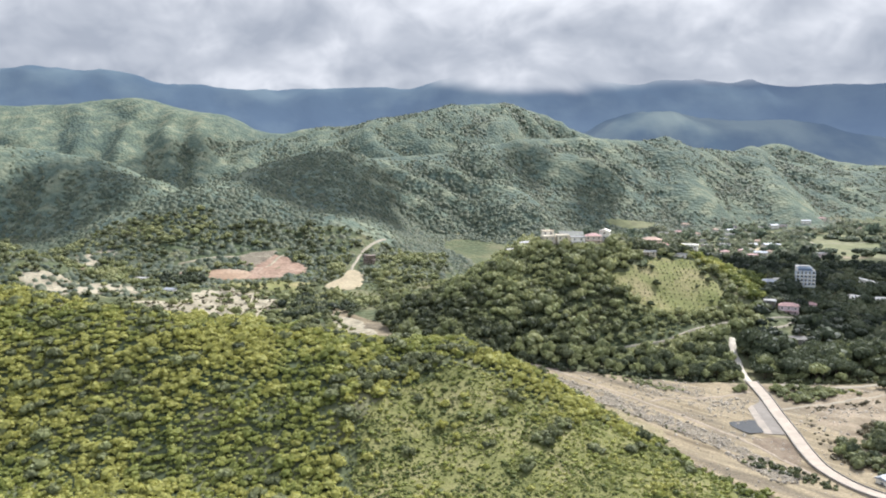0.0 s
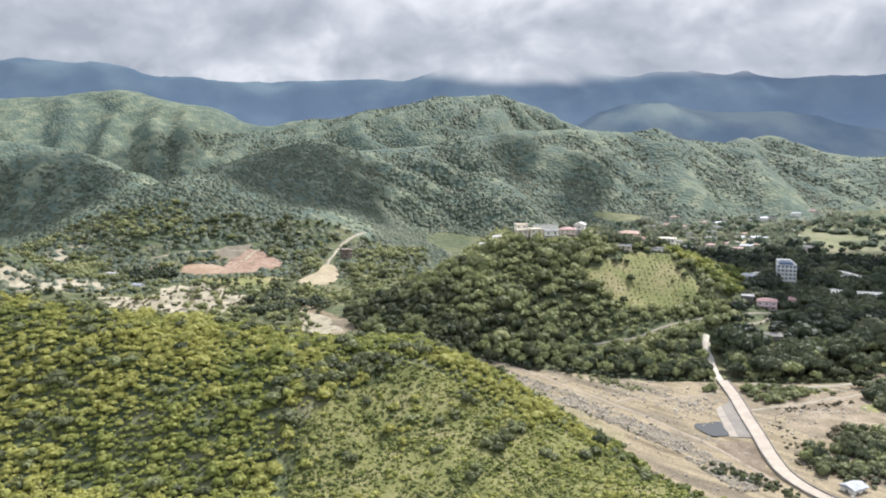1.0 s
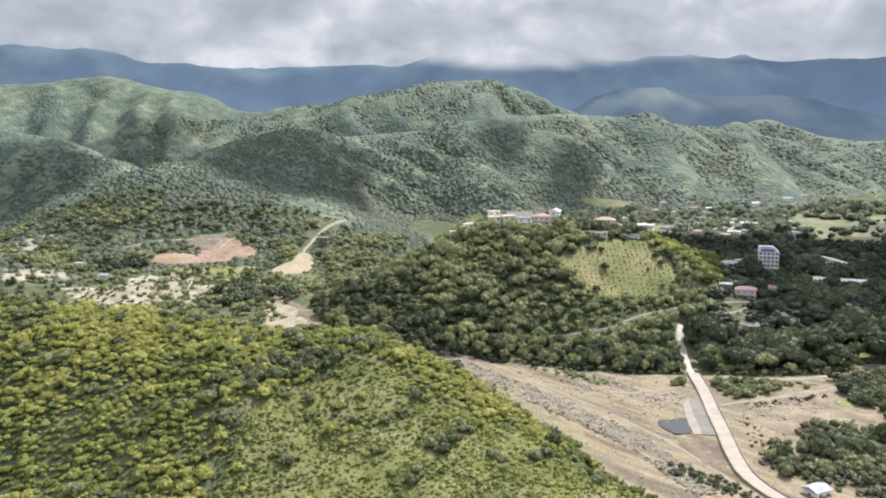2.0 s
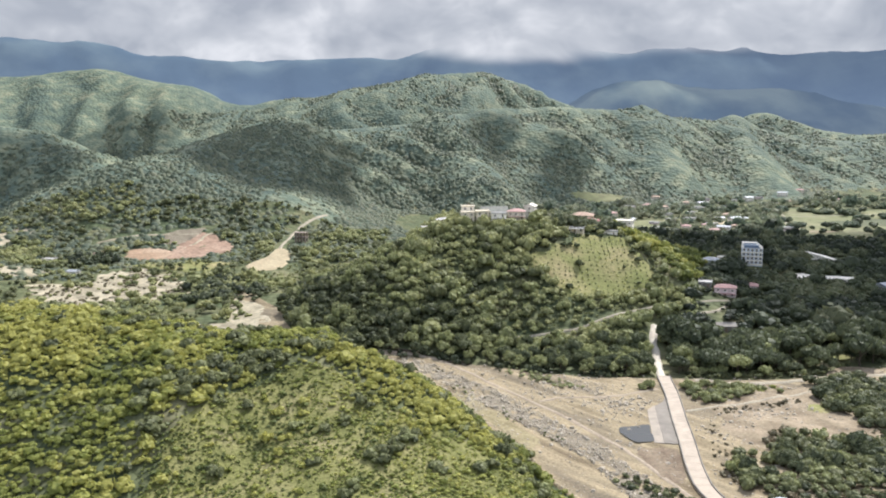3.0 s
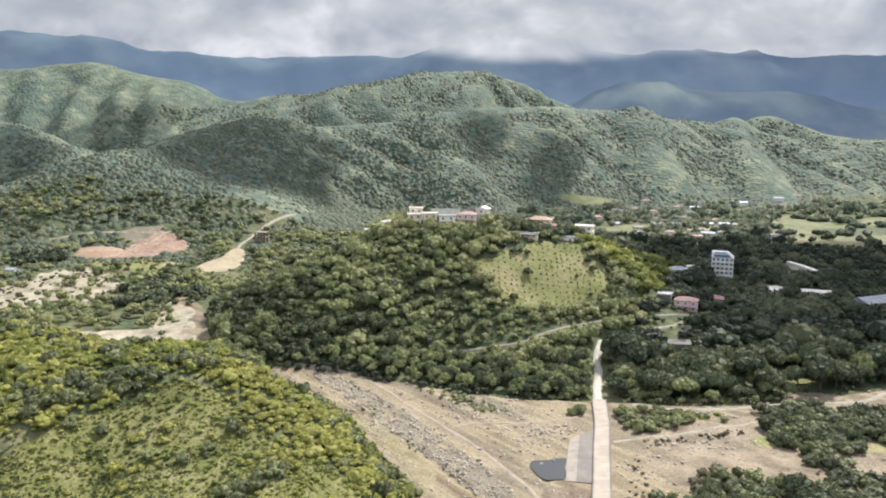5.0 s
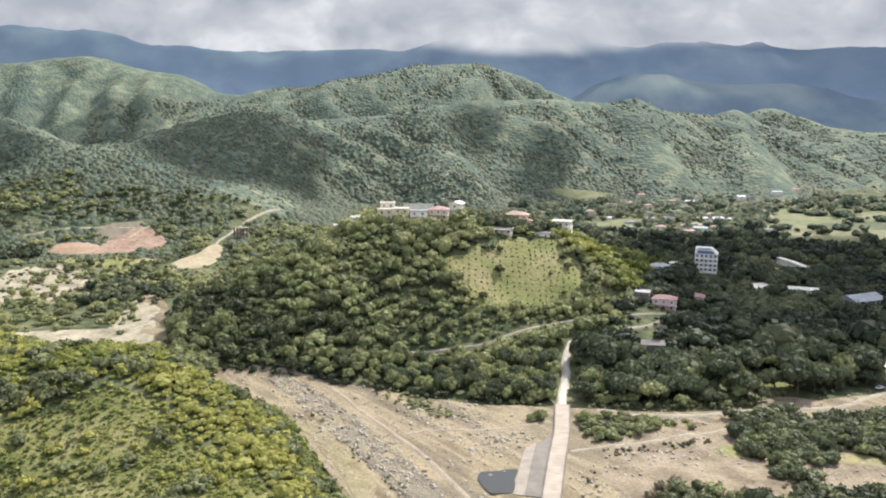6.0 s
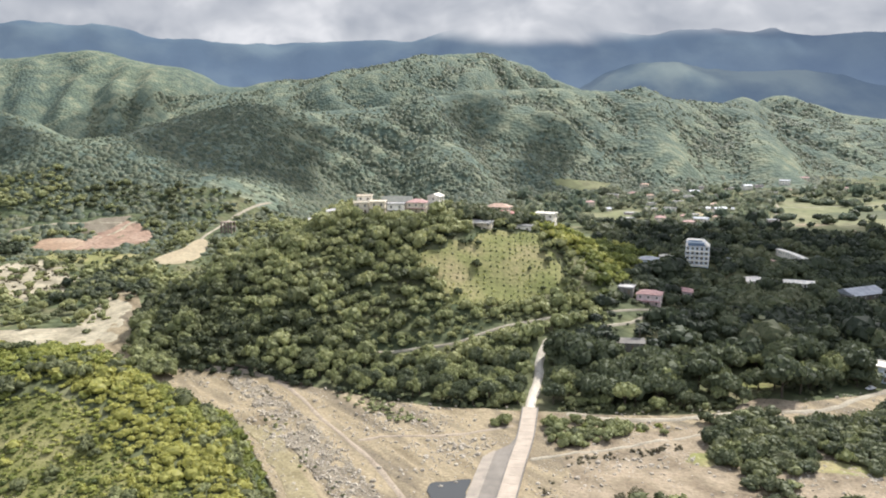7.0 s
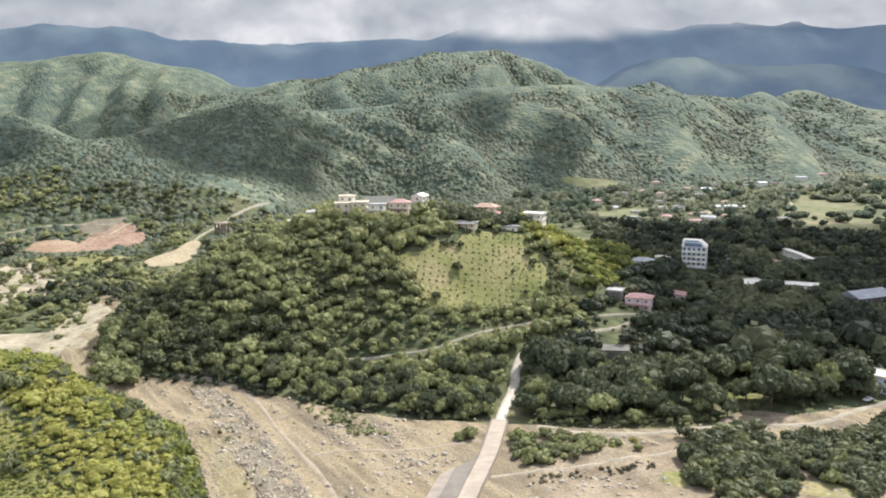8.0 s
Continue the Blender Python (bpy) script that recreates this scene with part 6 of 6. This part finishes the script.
thicket("dry_brush", [(148, 262), (153, 288), (160, 318), (164, 318), (160, 288), (156, 262)], 2.6, (0.4, 1.0), (0.7, 1.1), 0.35, DRY_LEAF, SMALL, "dry brown brush beside the causeway", fill=0.5)
thicket("dry_brush", [(160, 254), (166, 286), (186, 300), (206, 300), (216, 312), (226, 306), (214, 290), (200, 250), (176, 236)], 4.0, (0.7, 1.8), (0.7, 1.2), 0.3, DRY_LEAF, MIDDLE, "dry brown brush on the sand", fill=0.5)

thicket("verge_bushes", [(171, 364), (200, 362.5), (236, 368), (246, 378), (262, 380), (292, 392), (296, 398), (262, 388), (238, 376), (200, 371), (171, 373)], 2.4, (0.9, 2.2), (0.9, 1.4), 0.12, WOOD_LEAF, LEAN, "dark bushes along the verge of the dirt road", fill=0.85)
thicket("bank_bushes", [(138, 376), (150, 374), (156, 372), (157, 386), (150, 384), (140, 381)], 2.4, (0.9, 2.0), (0.9, 1.4), 0.3, WOOD_LEAF, LEAN, "green bushes at the end of the lane", fill=0.9)
x, y = jittered(100, 200, 440, 505, 2.1)
keep = inside(x, y, np.asarray(FIELD)) & (rng.uniform(size=len(x)) < 0.35 + 0.8 * fbm(x, y, 14, 2, 68))
x, y = x[keep], y[keep]
size = rng.uniform(0.3, 0.8, len(x))
scatter("field_weeds", DOMES, x, y, size, size * 0.6, np.clip(0.55 + rng.normal(0, 0.25, len(x)), 0, 1), SCRUB_LEAF, "low yellowish weeds over the planted field", "weeds", z=height(x, y) + 0.45)

thicket("valley_trees", [(-126, 545), (-120, 584), (-98, 596), (-74, 566), (-62, 520), (-84, 496), (-112, 504)], 6.4, (2.6, 4.8), (1.0, 1.4), 0.35, SHADE_LEAF, LOW, "dark green trees between the sandy clearings", False, fill=0.7)
thicket("valley_trees", [(-262, 630), (-256, 662), (-228, 668), (-212, 650), (-226, 632)], 6.0, (2.8, 5.0), (1.0, 1.4), 0.3, SHADE_LEAF, LOW, "dark green trees beside the red cut", False, fill=0.8)
thicket("valley_scrub", [(-242, 546), (-212, 586), (-197, 629), (-140, 591), (-122, 541), (-150, 512), (-198, 515)], 5.0, (0.8, 2.2), (0.8, 1.2), 0.5, DRY_LEAF, LEAN, "grey dry scrub on the sandy clearing", False, fill=0.42)

# rows of young plants in the field
fx, fy = np.meshgrid(np.arange(100, 200, 3.3), np.arange(440, 505, 3.3))
fx = (fx + rng.normal(0, 0.3, fx.shape)).ravel()
fy = (fy + rng.normal(0, 0.3, fy.shape)).ravel()
keep = inside(fx, fy, np.asarray(FIELD)) & (rng.uniform(size=len(fx)) < 0.85)
fx, fy = fx[keep], fy[keep]
size = rng.uniform(0.42, 0.72, len(fx))
scatter("field_saplings", DOMES, fx, fy, size, size * 1.2, rng.uniform(0, 0.3, len(fx)), WOOD_LEAF, "rows of small dark saplings planted over the field", "saplings", z=height(fx, fy) + 0.45)

# fallen trunks at the foot of the wood
for x0, y0, x1, y1 in ((24, 400, 44, 399), (30, 404, 52, 396), (60, 388, 72, 386)):
    bm = bmesh.new()
    z0, z1 = float(bed_z(np.array(x0), np.array(y0))) + 0.25, float(bed_z(np.array(x1), np.array(y1))) + 0.9
    mx, my = (x0 + x1) / 2, (y0 + y1) / 2 + 0.4
    tube(bm, [(x0, y0, z0), (mx, my, (z0 + z1) / 2 + 0.1), (x1, y1, z1)], [0.42, 0.34, 0.18])
    me = bpy.data.meshes.new("fallen_trunk")
    bm.to_mesh(me)
    bm.free()
    me.materials.append(BARK)
    tagged(new("fallen_trunk", me), "bare grey fallen tree trunk on the river bank", "fallen trunk")


def parked_car(x, y, turn, paint, label):
    root = new("car")
    root.matrix_world = pose(x, y, float(bed_z(np.array(x), np.array(y))) + 0.33, 0, 0, turn)
    bm = bmesh.new()
    box(bm, -2.1, 2.1, -0.85, 0.85, 0.3, 0.85)
    bmesh.ops.bevel(bm, geom=bm.edges[:], offset=0.12, segments=2, affect="EDGES")
    top = box(bm, -1.2, 1.3, -0.75, 0.75, 0.82, 1.45)
    for v in top[4:]:
        v.co.x *= 0.72
        v.co.y *= 0.86
    part("body", bm, paint, root)
    for x0, x1 in ((0.95, 1.2), (-1.1, -0.85)):
        bm = bmesh.new()
        box(bm, x0, x1, -0.62, 0.62, 0.92, 1.36)
        part("windscreen", bm, PANE, root)
    for wx in (-1.3, 1.3):
        for wy in (-0.8, 0.8):
            bm = bmesh.new()
            bmesh.ops.create_cone(bm, cap_ends=True, segments=14, radius1=0.32, radius2=0.32, depth=0.22, matrix=pose(wx, wy, 0.3, 90))
            part("wheel", bm, TYRE, root)
    return tagged(root, label, "car")


TYRE = plain("tyre_rubber", (0.03, 0.03, 0.03), 0.9, 0.2, 3)
CAR_PAINT = plain("white_car_paint", (0.75, 0.75, 0.75), 0.3, 0.05, 1)
house(157, 246, 24, 6.5, 5, 1, "gable", WHITE_WALL, ZINC, "small white hut with a pale sheet roof beside the causeway", lift=-0.5)
parked_car(296, 390, 25, CAR_PAINT, "small white car parked beside the road")
parked_car(149, 391, 70, CAR_PAINT, "small pale car parked under trees beside the lane")
pale = new("boulder", BOULDERS[2])
pale.matrix_world = pose(25, 411, float(bed_z(np.array(25.0), np.array(411.0))) + 0.9, 0, 0, 40) @ Matrix.Diagonal((1.9, 1.7, 2.0, 1))
tagged(pale, "large white boulder at the foot of the wooded bank", "boulder", group="boulders on the bed")


# -- palms among the trees of the plain and beside the road --
def frond_mesh():
    """A drooping frond: a ridged midrib with leaflets narrowing to its tip."""
    bm = bmesh.new()
    rows = []
    for k in range(7):
        q = k / 6
        px, pz, w = 2.9 * q, 1.1 * q - 2.1 * q * q, 0.12 + 0.62 * math.sin(math.pi * min(q * 0.9 + 0.1, 1)) * (1 - 0.35 * q)
        rows.append([bm.verts.new((px, -w, pz - 0.35 * w)), bm.verts.new((px, 0, pz + 0.05)), bm.verts.new((px, w, pz - 0.35 * w))])
    for a, b in zip(rows, rows[1:]):
        bm.faces.new((a[0], b[0], b[1], a[1]))
        bm.faces.new((a[1], b[1], b[2], a[2]))
    me = bpy.data.meshes.new("frond")
    bm.to_mesh(me)
    bm.free()
    me.materials.append(SHADE_LEAF)
    return me


FROND = frond_mesh()


def palm(x, y, high):
    root = new("palm_tree")
    root.matrix_world = pose(x, y, ground_at(x, y) - 0.3)
    lean = rng.uniform(-0.5, 0.5, 2)
    bm = bmesh.new()
    tube(bm, [(0, 0, 0), (lean[0] * 0.3, lean[1] * 0.3, high * 0.4), (lean[0], lean[1], high)], [0.26, 0.19, 0.15])
    part("trunk", bm, BARK, root)
    for k in range(15):
        f = new("frond", FROND)
        f.parent = root
        f.matrix_basis = pose(lean[0], lean[1], high - 0.05, 0, -rng.uniform(-8, 42), k * 137.5) @ Matrix.Diagonal((rng.uniform(0.85, 1.15), 1, 1, 1))
    return tagged(root, "slender palm with drooping green fronds among trees", "palm", group="palms of the plain")


for px, py, high in ((196, 417, 8.5), (212, 425, 9), (225, 411, 8), (240, 380, 4.5), (236, 384, 4), (263, 452, 9.5), (243, 441, 9), (284, 430, 9)):
    palm(px, py, high)
